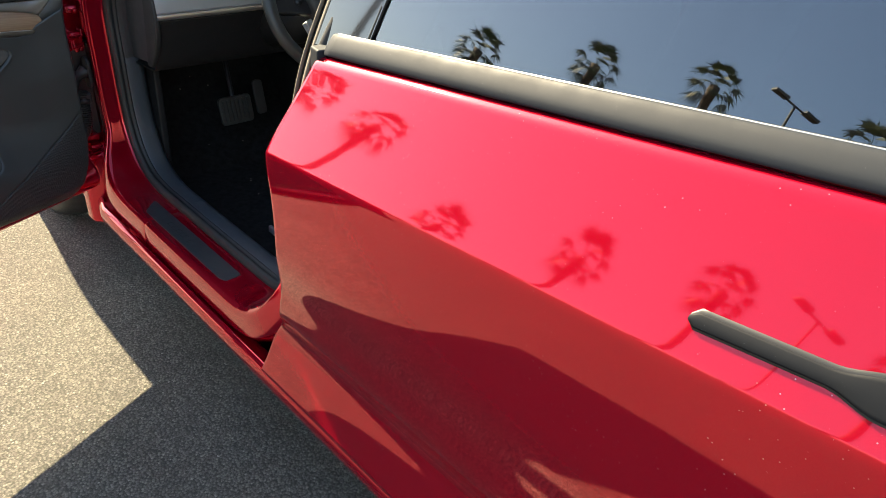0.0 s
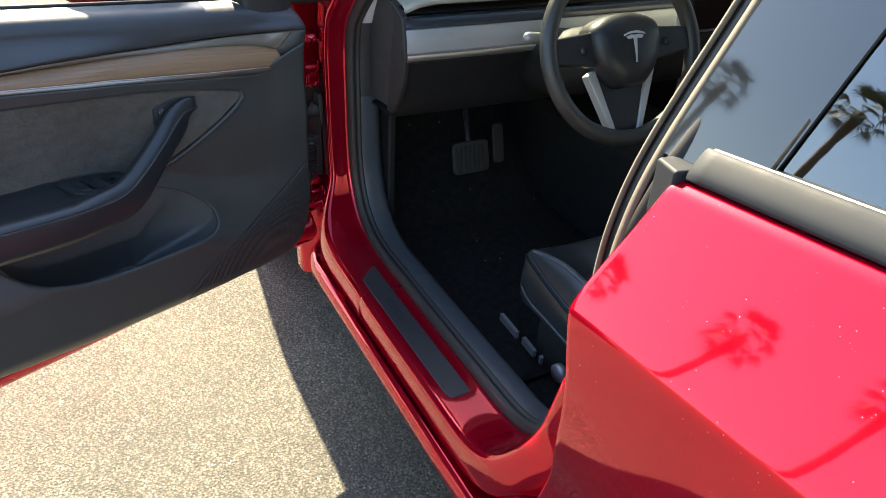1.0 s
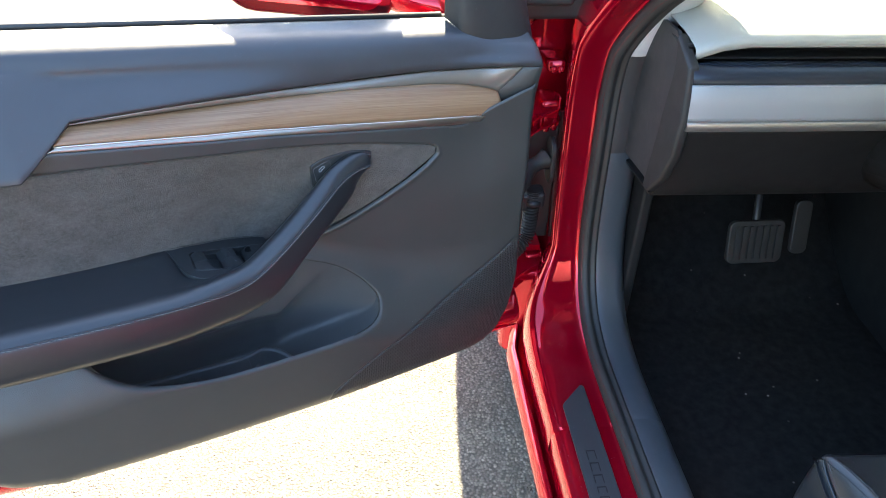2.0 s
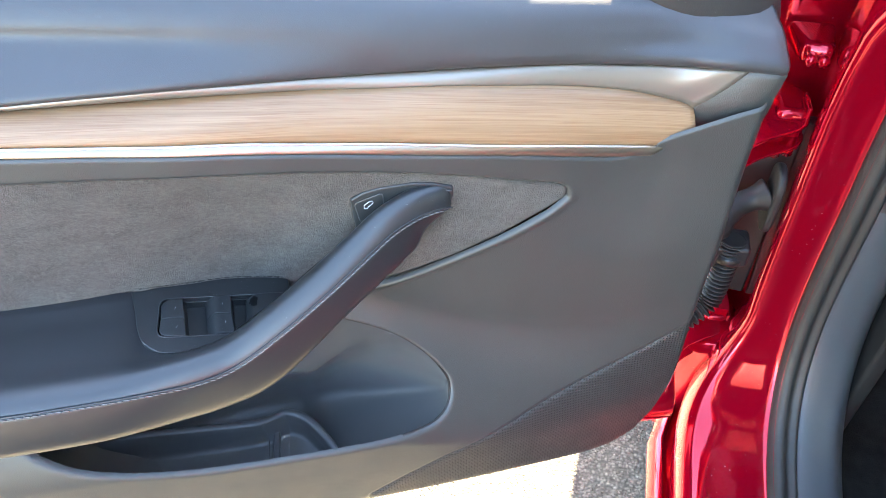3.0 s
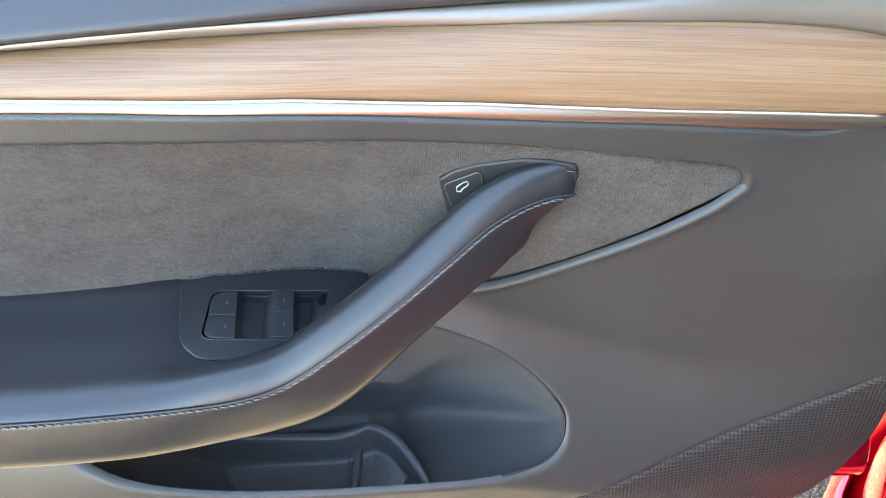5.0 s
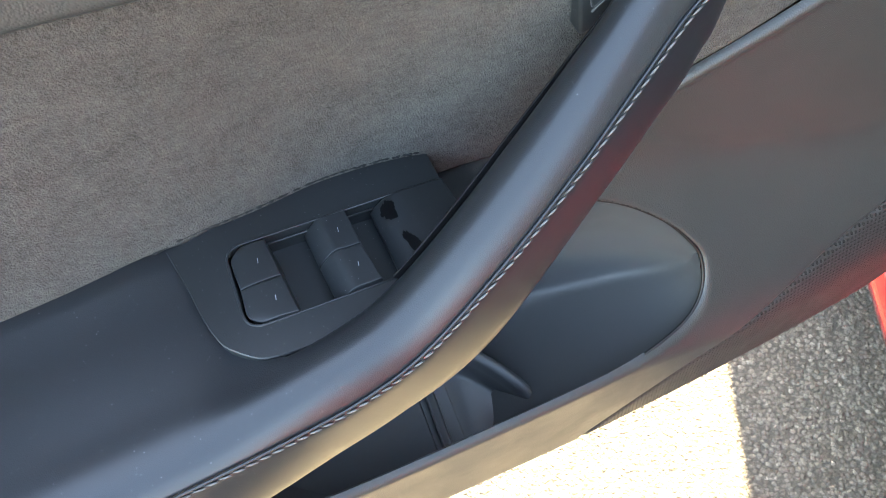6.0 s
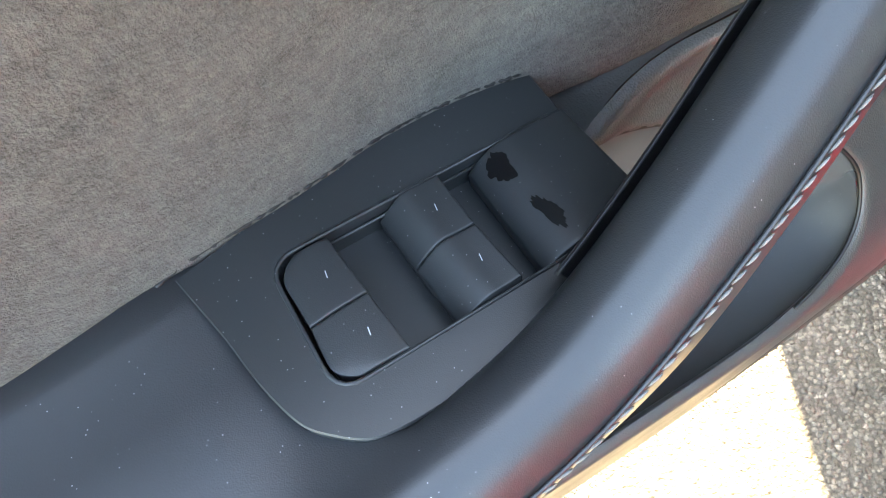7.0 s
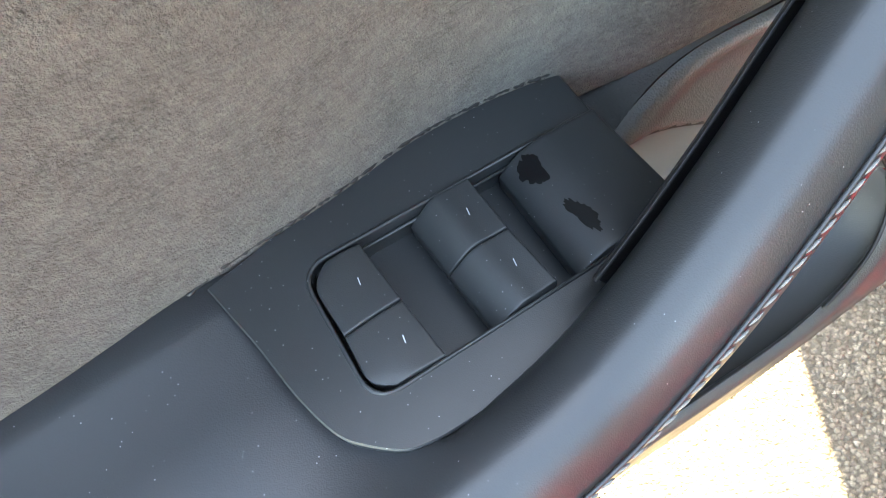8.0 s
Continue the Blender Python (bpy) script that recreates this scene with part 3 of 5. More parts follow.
part("wiring_plug", box(0.060, 0.092, 0.010, 0.048, 0.566, 0.596), PLASTIC, car, "black wiring plug on the pillar", bevel=0.006)
part("plug_latch", prism(rounded(0.012, 0.028, 0.560, 0.592, 0.004), 0.052, 0.064), PLASTIC, car, m=_turn, bevel=0.002)
part("boot_clip", tube([(0.072, 0.022, 0.580), (0.0715, 0.021, 0.570)], 0.0165, 14), PLASTIC, car)
_path = smooth_line([(0.071, 0.022, 0.600), (0.070, 0.021, 0.572), (0.069, 0.018, 0.535), (0.062, 0.010, 0.502), (0.034, -0.012, 0.485)], 40)
_rad = [0.0122 + 0.0030 * math.sin(i * 0.95) for i in range(len(_path))]
part("wiring_boot", tube(_path, _rad, 14), RUBBER, car, "black ribbed rubber wiring boot between pillar and door")
part("door_check", box(0.06, 0.10, 0.04, 0.085, 0.452, 0.464), PAINT, car, smooth=False)

# --- rear door
SHOULDER = spline([-0.2, 0.0, 0.25, 0.5, 0.75, 0.90, 0.97, 1.0], [-0.172, 0.0, 0.221, 0.442, 0.664, 0.80, 0.90, 1.0])
LOWER = spline([0.25, 0.33, 0.38, 0.42, 0.47, 0.54, 0.62, 0.7, 0.75, 0.82], [0.0163, 0.037, 0.0505, 0.0588, 0.04, 0.032, 0.0183, 0.0157, 0.018, 0.0243])


def shoulder(q):
    """How far the panel above the crease leans in: nearly plane, rolling in under the moulding."""
    return SHOULDER(max(q, 0.0))


def side_x(z, waist):
    """Profile of the rear door skin: tucked in below, widest at the shoulder line, leaning in above."""
    return LOWER(z + (0.819 - waist) * min(max((z - 0.45) / 0.37, 0.0), 1.0))


FRONT = spline([0.295, 0.352, 0.4, 0.45, 0.52, 0.6, 0.68, 0.75, 0.82, 0.9, 0.97, 1.1], [-0.9343, -0.9502, -0.9617, -0.993, -1.0213, -1.0409, -1.0467, -1.0369, -1.0176, -1.025, -1.033, -1.046])
_cols = []
_ys = [0.0, 0.002] + list(np.linspace(0.008, 1.10, 46))
for _j, _d in enumerate(_ys):
    _col = []
    for _s in list(np.linspace(0, 1, 72)) + [1.02, 1.05, 1.1, 1.2, 1.35, 1.5, 1.65, 1.75, 1.85, 1.91, 1.945, 1.97, 1.985, 2.0]:
        far = _d
        waist = 0.819 + 0.085 * far
        belt = 0.968 + 0.118 * far
        z = 0.295 + (waist - 0.295) * _s if _s <= 1 else waist + (belt - waist) * (_s - 1)
        front = FRONT(z)
        x = side_x(z, waist) if z <= waist else 0.024 + (0.132 - 0.024) * shoulder((z - waist) / (belt - waist))
        _col.append((x, front - _d, z))
    if _j == 0:
        _cols.append([(x + 0.028, y - 0.006, z) for x, y, z in _col])
        _cols.append([(x + 0.006, y + 0.0005, z) for x, y, z in _col])
        _cols.append([(x + 0.0016, y + 0.0002, z) for x, y, z in _col])
    else:
        _cols.append(_col)
rear_door = part("rear_door", sheet(_cols), PAINT, car, "closed glossy red rear door, dusty", thick=0.003)


def belt_at(y):
    return 0.968 + 0.118 * (-1.033 - y)


_rows = []
for _y in [-1.040, -1.043] + list(np.linspace(-1.06, -2.12, 26)):
    _k = 0.6 if _y == -1.040 else 1.0
    _b = belt_at(_y)
    _rows.append([(0.146 + (x - 0.146) * _k, _y, _b + 0.015 + (z - 0.015) * _k) for x, z in smooth_line([(0.168, 0.0), (0.131, 0.001), (0.127, 0.006), (0.131, 0.016), (0.143, 0.031), (0.150, 0.034), (0.157, 0.031), (0.170, 0.028)], 3, closed=True)])
part("belt_molding", sheet(_rows, True, True), MOLDING, rear_door, "dark grey satin belt moulding")


def side_glass(y0, y1, lift, off, top=1.33, inner=0.0):
    rows = []
    for s in np.linspace(0, 1, 9):
        row = []
        for y in np.linspace(y0, y1, 12):
            z0 = belt_at(y) + lift
            z = z0 + (top - z0) * s
            q = (z - 0.995) / 0.335
            row.append((0.153 + 0.127 * q + 0.012 * q * q + 0.05 * (y + 1.5) ** 2 + off + inner, y - 0.05 * s, z))
        rows.append(row)
    return sheet(rows)


_v1, _f1 = side_glass(-1.112, -2.05, 0.016, 0.002)
_v2, _f2 = side_glass(-1.112, -2.05, 0.016, 0.002, inner=0.004)
_g = part("rear_window", (_v1 + _v2, _f1 + [tuple(k + len(_v1) for k in f[::-1]) for f in _f2]), DIM, rear_door, "dark tinted side window")
_g.visible_shadow = False
_v1, _f1 = side_glass(-0.978, -1.112, 0.008, -0.003)
_v2, _f2 = side_glass(-0.978, -1.112, 0.008, -0.003, inner=0.005)
part("pillar_applique", (_v1 + _v2, _f1 + [tuple(k + len(_v1) for k in f[::-1]) for f in _f2]), GLOSS, rear_door, "gloss black pillar cover")
part("window_seal", tube([(0.158, -1.1085, belt_at(-1.13) + 0.01), (0.296, -1.1585, 1.33)], 0.004, 6), RUBBER, rear_door)
# rubber seal in silver, so that its colour carries the light on it
part("glass_seal", tube([(0.151, -1.05, belt_at(-1.05) + 0.033), (0.151, -2.1, belt_at(-2.1) + 0.033)], 0.0020, 6), SILVER, rear_door)
part("corner_cap", prism([(0.118, -1.036), (0.150, -1.045), (0.158, -0.996), (0.134, -0.992)], 0.89, lambda x, y: 0.978 + 0.12 * (-1.03 - y)), MOLDING, rear_door, "dark grey cap below the pillar cover", bevel=0.004)


def edge_strip(y0, y1, off, half):
    """A flat rubber strip up the front edge of the window frame; y0, y1: its reach ahead of the frame."""
    rows = []
    for x, y, z in smooth_line([(0.098, -0.990, 0.78), (0.118, -0.976, 0.863), (0.152, -0.974, 0.963), (0.214, -0.995, 1.125), (0.250, -1.008, 1.22), (0.292, -1.024, 1.33)], 8):
        x += off
        rows.append([(x, y + y1, z), (x - half * 0.7, y + y1 - 0.001, z), (x - half, y + (y0 + y1) / 2, z), (x - half * 0.7, y + y0 + 0.001, z), (x, y + y0, z), (x + 0.006, y + (y0 + y1) / 2, z)])
    return sheet(rows, True, True)


# the cream of the outer strip and the lip is painted sunlight
part("front_weatherstrip", edge_strip(0.024, 0.032, 0.010, 0.004), CREAM, rear_door, "rubber strip on the door's front edge, coloured pale as if sunlit")
# blacker than the other rubber: the channel's shade is in its colour
part("inner_weatherstrip", edge_strip(0.006, 0.026, 0.013, 0.002), LETTER, rear_door, "rubber channel on the door's front edge, blackened as if shaded")
part("frame_lip", edge_strip(-0.006, 0.007, 0.003, 0.003), CREAM, rear_door, "lip beside the pillar cover, coloured pale as if sunlit")
# flush handle: recess and lever
def on_skin(y, z, off):
    waist = 0.819 + 0.085 * (-1.02 - y)
    belt = belt_at(y)
    return (0.024 + (0.132 - 0.024) * shoulder((z - waist) / (belt - waist)) - off, y, z)


def handle_sheet(grow, off):
    rows = []
    for s in np.linspace(0, 1, 30):
        y = -1.768 - 0.235 * s
        mid = 0.9225 + 0.105 * 0.235 * s
        half = (0.0070 + grow) * math.sqrt(max(0.0, 1 - max(0.0, (0.035 - s) / 0.037) ** 2)) + 0.009 * step(0.55, 0.75, s)
        rows.append([on_skin(y, mid + half * q, off + 0.0015 * (1 - q * q)) for q in np.linspace(-1, 1, 9)])
    return sheet(rows)


part("handle_recess", handle_sheet(0.003, 0.0012), LETTER, rear_door, thick=0.001)
part("door_handle", handle_sheet(0.0, 0.0035), HANDLE, rear_door, "flush dark grey door handle", thick=0.002)

# --- rear quarter, far side, roof and floor that close the body
_cols = []
for _d in np.linspace(1.115, 2.16, 16):
    _col = []
    far = _d
    for _s in list(np.linspace(0, 1, 16)) + [1.25, 1.5, 1.75, 2.0]:
        waist, belt = 0.819 + 0.085 * min(far, 1.4), 0.968 + 0.118 * min(far, 1.3)
        z = 0.295 + (waist - 0.295) * _s if _s <= 1 else waist + (belt - waist) * (_s - 1)
        x = side_x(z, waist) if z <= waist else 0.024 + 0.108 * shoulder((z - waist) / (belt - waist))
        _col.append((x + 0.12 * step(1.6, 2.4, _d), -1.0 - _d, z))
    _cols.append(_col)
part("rear_wing", sheet(_cols), PAINT, car, "glossy red rear wing", thick=0.004)
_all = []
for _y in np.linspace(0.08, -3.10, 30):
    _all.append([(2 * MID - x, _y, z) for x, z in ((0.10, 0.19), (0.04, 0.26), (0.06, 0.5), (0.024, 0.82), (0.132, 0.97 + 0.06 * step(-1.0, -2.2, _y)))])
part("far_side", sheet(_all), PAINT, car, "glossy red body side", thick=0.05)
_rows = []
for _y, _z, _e in ((-0.62, 1.335, 0.36), (-0.9, 1.40, 0.345), (-1.3, 1.435, 0.34), (-1.8, 1.43, 0.35), (-2.3, 1.36, 0.38), (-2.75, 1.20, 0.42)):
    _rows.append([(MID + s * (MID - _e), _y, _z - 0.055 * abs(s) ** 2.5) for s in np.linspace(-1, 1, 15)])
part("roof", sheet(_rows), GLOSS, car, "dark glass roof", thick=-0.012)
_rows = []
for _s in np.linspace(0, 1, 8):
    _y, _z, _e = 0.52 - 1.14 * _s, 0.945 + 0.39 * _s - 0.03 * _s * (1 - _s), 0.17 + 0.19 * _s
    _rows.append([(MID + q * (MID - _e), _y - 0.12 * abs(q) ** 2 * (1 - _s), _z - 0.055 * abs(q) ** 2.5 * _s) for q in np.linspace(-1, 1, 13)])
_g = part("windscreen", sheet(_rows), CLEAR, car, "clear windscreen", thick=0.005)
for _s in (1, -1):
    _rows = []
    for _q in np.linspace(0, 1, 10):
        c = Vector((MID - _s * (MID - 0.155 - 0.20 * _q), 0.36 - 0.98 * _q, 0.945 + 0.385 * _q))
        _rows.append([c + Vector((_s * 0.035 * math.cos(a), 0.03 * math.sin(a) , 0.03 * math.sin(a + 0.4))) for a in (2 * math.pi * k / 10 for k in range(10))])
    part("windscreen_pillar", sheet(_rows, True, True), GLOSS, car)
part("roof_rail", tube(smooth_line([(0.34, -0.62, 1.325), (0.335, -0.95, 1.365), (0.34, -1.5, 1.39), (0.36, -2.1, 1.34), (0.40, -2.7, 1.20)], 6), 0.03, 10), PAINT, car)
part("roof_rail", tube([(2 * MID - x, y, z) for x, y, z in smooth_line([(0.34, -0.62, 1.325), (0.335, -0.95, 1.365), (0.34, -1.5, 1.39), (0.36, -2.1, 1.34), (0.40, -2.7, 1.20)], 6)], 0.03, 10), PAINT, car)
_rows = []
for _y in np.linspace(-0.25, -2.7, 12):
    _rows.append([(2 * MID - 0.155 - 0.19 * s, _y, 1.0 + 0.05 * step(-0.9, -2.2, _y) + (0.33 - 0.10 * step(-1.9, -2.7, _y) - 0.26 * step(-0.62, -0.25, _y)) * s) for s in np.linspace(0, 1, 4)])
_g = part("far_window", sheet(_rows), CLEAR, car, "lightly tinted side window", thick=0.004)
_g.visible_shadow = False
_rows = []
for _y, _z, _h in ((-2.62, 1.17, 0.60), (-2.85, 1.115, 0.66), (-3.05, 1.085, 0.70), (-3.22, 1.075, 0.715), (-3.27, 1.06, 0.715), (-3.285, 1.02, 0.71), (-3.27, 0.90, 0.70), (-3.25, 0.76, 0.69)):
    _rows.append([(MID + _h * q, _y + 0.10 * abs(q) ** 3, _z - 0.035 * abs(q) ** 3) for q in np.linspace(-1, 1, 21)])
part("boot_lid", sheet(_rows), PAINT, car, "glossy red boot lid", thick=0.006)
_rows = []
for _z, _y, _h in ((1.06, -3.10, 0.86), (0.98, -3.18, 0.865), (0.80, -3.27, 0.88), (0.66, -3.33, 0.89), (0.50, -3.34, 0.89), (0.36, -3.31, 0.87), (0.22, -3.24, 0.84)):
    _rows.append([(MID + _h * q, _y + 0.55 * abs(q) ** 5, _z) for q in np.linspace(-1, 1, 33)])
part("rear_bumper", sheet(_rows), PAINT, car, "glossy red rear bumper", thick=0.006)
_rows = []
for _z, _y, _h in ((0.78, 1.25, 0.74), (0.70, 1.36, 0.78), (0.60, 1.41, 0.80), (0.46, 1.42, 0.82), (0.34, 1.40, 0.83), (0.22, 1.33, 0.82)):
    _rows.append([(MID + _h * q, _y - 0.50 * abs(q) ** 4, _z) for q in np.linspace(-1, 1, 33)])
part("front_bumper", sheet(_rows), PAINT, car, "glossy red front bumper", thick=0.006)
for _s in (-1, 1):
    part("headlamp", prism([(MID + _s * 0.50, 1.23), (MID + _s * 0.66, 1.16), (MID + _s * 0.80, 0.95), (MID + _s * 0.76, 0.93), (MID + _s * 0.60, 1.08)][::_s], 0.66, 0.735), GLOSS, car, "dark headlamp", bevel=0.015)
    part("tail_lamp", prism([(MID + _s * 0.42, -3.30), (MID + _s * 0.70, -3.24), (MID + _s * 0.86, -2.98), (MID + _s * 0.83, -2.96), (MID + _s * 0.66, -3.18), (MID + _s * 0.42, -3.25)][::-_s], 0.86, 0.94), GLOSS, car, "dark red tail lamp", bevel=0.012)
part("floor_pan", box(0.26, 2 * MID - 0.12, -3.3, 0.55, 0.20, 0.235), CARPET, car, "black carpet floor", smooth=False)
part("firewall", box(0.20, 2 * MID - 0.15, 0.42, 0.46, 0.2, 0.93), CARPET, car, smooth=False)
_rows = [[(x, y, z) for x in np.linspace(0.27, 0.80, 14)] for y, z in smooth_line([(-0.60, 0.252), (-0.30, 0.252), (-0.05, 0.256), (0.08, 0.275), (0.24, 0.40), (0.34, 0.55)], 6)]
part("footwell_carpet", sheet(_rows), CARPET, car, "dusty black footwell carpet", thick=0.01)
part("kick_panel", prism([(0.255, -0.02), (0.275, -0.02), (0.30, 0.42), (0.25, 0.42)], 0.24, 0.80), KNEE, car, bevel=0.006)
part("tunnel", box(0.80, 1.09, -1.3, 0.40, 0.22, 0.56), KNEE, car, "dark centre console", bevel=0.03)
part("rear_bulkhead", box(0.10, 2 * MID - 0.10, -3.35, -3.3, 0.2, 1.0), CARPET, car, smooth=False)
for _x in (0.12, 2 * MID - 0.12):
    for _yy in (0.56, -2.315):
        wheel = part("wheel", tube([(_x - 0.10 if _x < 1 else _x + 0.10, _yy, 0.335), (_x + 0.12 if _x < 1 else _x - 0.12, _yy, 0.335)], 0.23, 28), SILVER, car, "grey alloy wheel")
        ring = [(_x + 0.01, _yy + 0.28 * math.cos(a), 0.335 + 0.28 * math.sin(a)) for a in (2 * math.pi * k / 32 for k in range(32))]
        tv, tf = [], []
        for c in ring:
            for k in range(10):
                a = 2 * math.pi * k / 10
                d = Vector((0, c[1] - _yy, c[2] - 0.335)).normalized()
                tv.append(Vector(c) + d * 0.055 * math.sin(a) + Vector((0.105 * math.cos(a), 0, 0)))
        tf = [(i * 10 + k, i * 10 + (k + 1) % 10, ((i + 1) % 32) * 10 + (k + 1) % 10, ((i + 1) % 32) * 10 + k) for i in range(32) for k in range(10)]
        part("tyre", (tv, tf), RUBBER, wheel)

# --- dashboard
_sec = smooth_line([(0.44, 0.925), (0.20, 0.945), (-0.06, 0.950), (-0.140, 0.943), (-0.158, 0.934), (-0.154, 0.922)], 4)
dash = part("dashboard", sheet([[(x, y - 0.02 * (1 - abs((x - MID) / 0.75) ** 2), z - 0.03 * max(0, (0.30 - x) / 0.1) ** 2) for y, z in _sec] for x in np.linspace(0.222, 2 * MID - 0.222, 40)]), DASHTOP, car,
            "black soft dashboard, its top coloured pale as if sunlit, with a full-width trim strip", thick=0.004)


def dash_band(name, sec, mat, label="", x0=0.216, x1=2 * MID - 0.216, thick=0.006):
    return part(name, sheet([[(x, y - 0.02 * (1 - abs((x - MID) / 0.75) ** 2), z) for y, z in sec] for x in np.linspace(x0, x1, 40)]), mat, dash, label, thick=thick)


dash_band("vent_slot", [(-0.146, 0.923), (-0.080, 0.915), (-0.148, 0.902)], LETTER)
dash_band("upper_strip", [(-0.152, 0.903), (-0.178, 0.900), (-0.184, 0.884)], STRIP, "satin blue-black strip under the air outlet")
dash_band("trim_board", smooth_line([(-0.183, 0.883), (-0.190, 0.862), (-0.192, 0.834)], 4), BOARD, "grey satin trim board")
dash_band("bright_strip", [(-0.192, 0.834), (-0.196, 0.831), (-0.195, 0.820), (-0.186, 0.817)], SATIN, "thin bright metal strip")
dash_band("knee_panel", smooth_line([(-0.180, 0.818), (-0.165, 0.78), (-0.125, 0.685), (-0.07, 0.67), (0.10, 0.66)], 4), KNEE, "dark lower dashboard panel", 0.222)
part("side_garnish", prism([(-0.130, 0.905), (-0.120, 0.80), (-0.105, 0.69), (0.05, 0.675), (0.30, 0.90), (-0.10, 0.925)], 0.2165, 0.222), GARNISH, dash, "dark grey garnish beside the dashboard", m=Matrix(((0, 0, 1, 0), (1, 0, 0, 0), (0, 1, 0, 0), (0, 0, 0, 1))), smooth=False)
part("end_cap", prism([(-0.178, 0.905), (-0.192, 0.836), (-0.186, 0.775), (-0.166, 0.728), (-0.130, 0.684), (-0.108, 0.684), (-0.122, 0.792), (-0.132, 0.884), (-0.12, 0.930)], 0.208, 0.224), DARK, dash, "dark side cap of the dashboard", m=Matrix(((0, 0, 1, 0), (1, 0, 0, 0), (0, 1, 0, 0), (0, 0, 0, 1))), bevel=0.005)

# --- pedals
brake = part("brake_pedal", prism(rounded(0.474, 0.586, 0.408, 0.496, 0.014), 0.0, 0.012), RUBBER, car, "black ribbed rubber brake pedal", m=Matrix(((1, 0, 0, 0), (0, 0.28, -0.96, -0.076), (0, 0.96, 0.28, 0.012), (0, 0, 0, 1))), bevel=0.003)
for _k in range(7):
    part("rib", box(0.486 + _k * 0.0135, 0.493 + _k * 0.0135, 0.418, 0.486, 0.011, 0.0165), RUBBER, brake, smooth=False)
part("arm", tube(smooth_line([(0.53, 0.49, 0.0), (0.535, 0.53, -0.01), (0.56, 0.62, -0.06)], 5), 0.007, 8), PLASTIC, brake)
part("accelerator_pedal", prism(rounded(0.606, 0.640, 0.42, 0.53, 0.012), 0.0, 0.012), DARK, car, "black accelerator pedal", m=Matrix(((1, 0, 0, 0), (0, 0.28, -0.96, -0.07), (0, 0.96, 0.28, 0.012), (0, 0, 0, 1))), bevel=0.003)

# --- steering wheel
WHEEL = Matrix.Translation((0.580, -0.425, 0.878)) @ pose(0, 0, 0, 66, 0, 0)
_rim = [(0.181 * math.cos(a), 0.174 * math.sin(a) * (1 if math.sin(a) > -0.85 else 0.985), 0) for a in (2 * math.pi * k / 72 for k in range(72))]
wheel_rim = part("steering_wheel", tube(_rim, 0.0165, 14, closed=True), RIM, car, "black leather three-spoke steering wheel", m=WHEEL)
_hub = smooth_line([(-0.078, 0.048), (0.0, 0.072), (0.078, 0.048), (0.074, -0.02), (0.036, -0.066), (0.0, -0.072), (-0.036, -0.066), (-0.074, -0.02)], 5, closed=True)
_rows = []
for _k, _h in ((1.0, -0.035), (1.0, 0.0), (0.97, 0.014), (0.86, 0.024), (0.6, 0.031), (0.25, 0.034), (0.02, 0.0345)):
    _rows.append([(x * _k, y * _k, _h) for x, y in _hub])
part("hub", sheet(_rows, True, True), PLASTIC, wheel_rim, "matt black airbag cover")
for _s in (-1, 1):
    part("spoke", prism([(_s * 0.07, 0.042), (_s * 0.172, 0.035), (_s * 0.174, -0.012), (_s * 0.07, -0.026)][::_s], -0.022, 0.006), PLASTIC, wheel_rim, bevel=0.006)
    part("scroll_button", tube([(_s * 0.105, 0.008, 0.004), (_s * 0.105, 0.008, 0.011)], 0.008, 14), PLASTIC, wheel_rim)
    part("spoke_accent", prism([(_s * 0.086, -0.040), (_s * 0.066, -0.030), (_s * 0.026, -0.160), (_s * 0.036, -0.168)][::_s], -0.034, -0.012), SILVER, wheel_rim, "satin silver spoke accent", bevel=0.003)
part("spoke", prism([(-0.064, -0.045), (0.064, -0.045), (0.027, -0.166), (-0.027, -0.166)], -0.034, -0.017), PLASTIC, wheel_rim, bevel=0.003)
part("spoke_foot", tube(smooth_line([(-0.031, -0.158, -0.016), (-0.024, -0.164, -0.015), (0.024, -0.164, -0.015), (0.031, -0.158, -0.016)], 4), 0.0022, 8), SILVER, wheel_rim, "thin silver edge at the foot of the spoke")
part("emblem", prism([(-0.026, 0.0255), (-0.024, 0.0285), (-0.012, 0.0325), (0.0, 0.0335), (0.012, 0.0325), (0.024, 0.0285), (0.026, 0.0255), (0.012, 0.0285), (0.0, 0.0295), (-0.012, 0.0285)][::-1], 0.0325, 0.0360), PALE, wheel_rim, "silver emblem, its upper arc", smooth=False)
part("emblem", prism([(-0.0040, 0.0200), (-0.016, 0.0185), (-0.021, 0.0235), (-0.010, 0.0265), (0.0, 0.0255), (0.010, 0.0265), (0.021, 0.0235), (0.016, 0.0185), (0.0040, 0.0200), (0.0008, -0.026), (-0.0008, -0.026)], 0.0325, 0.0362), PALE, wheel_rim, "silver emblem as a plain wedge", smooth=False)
part("column_cover", tube([(0.580, -0.40, 0.865), (0.580, -0.28, 0.81), (0.580, -0.12, 0.76)], [0.062, 0.072, 0.075], 18), KNEE, car, "dark steering column cover")
part("turn_stalk", tube(smooth_line([(0.54, -0.33, 0.862), (0.490, -0.335, 0.872), (0.455, -0.34, 0.885), (0.425, -0.344, 0.893), (0.392, -0.346, 0.898)], 5), [0.007] * 8 + [0.009] * 3 + [0.0115] * 8 + [0.0095, 0.005], 12), STEEL, car, "satin silver-white stalk on the steering column")
part("drive_stalk", tube([(0.63, -0.365, 0.865), (0.74, -0.372, 0.872)], 0.011, 10), SILVER, car)

# --- centre screen
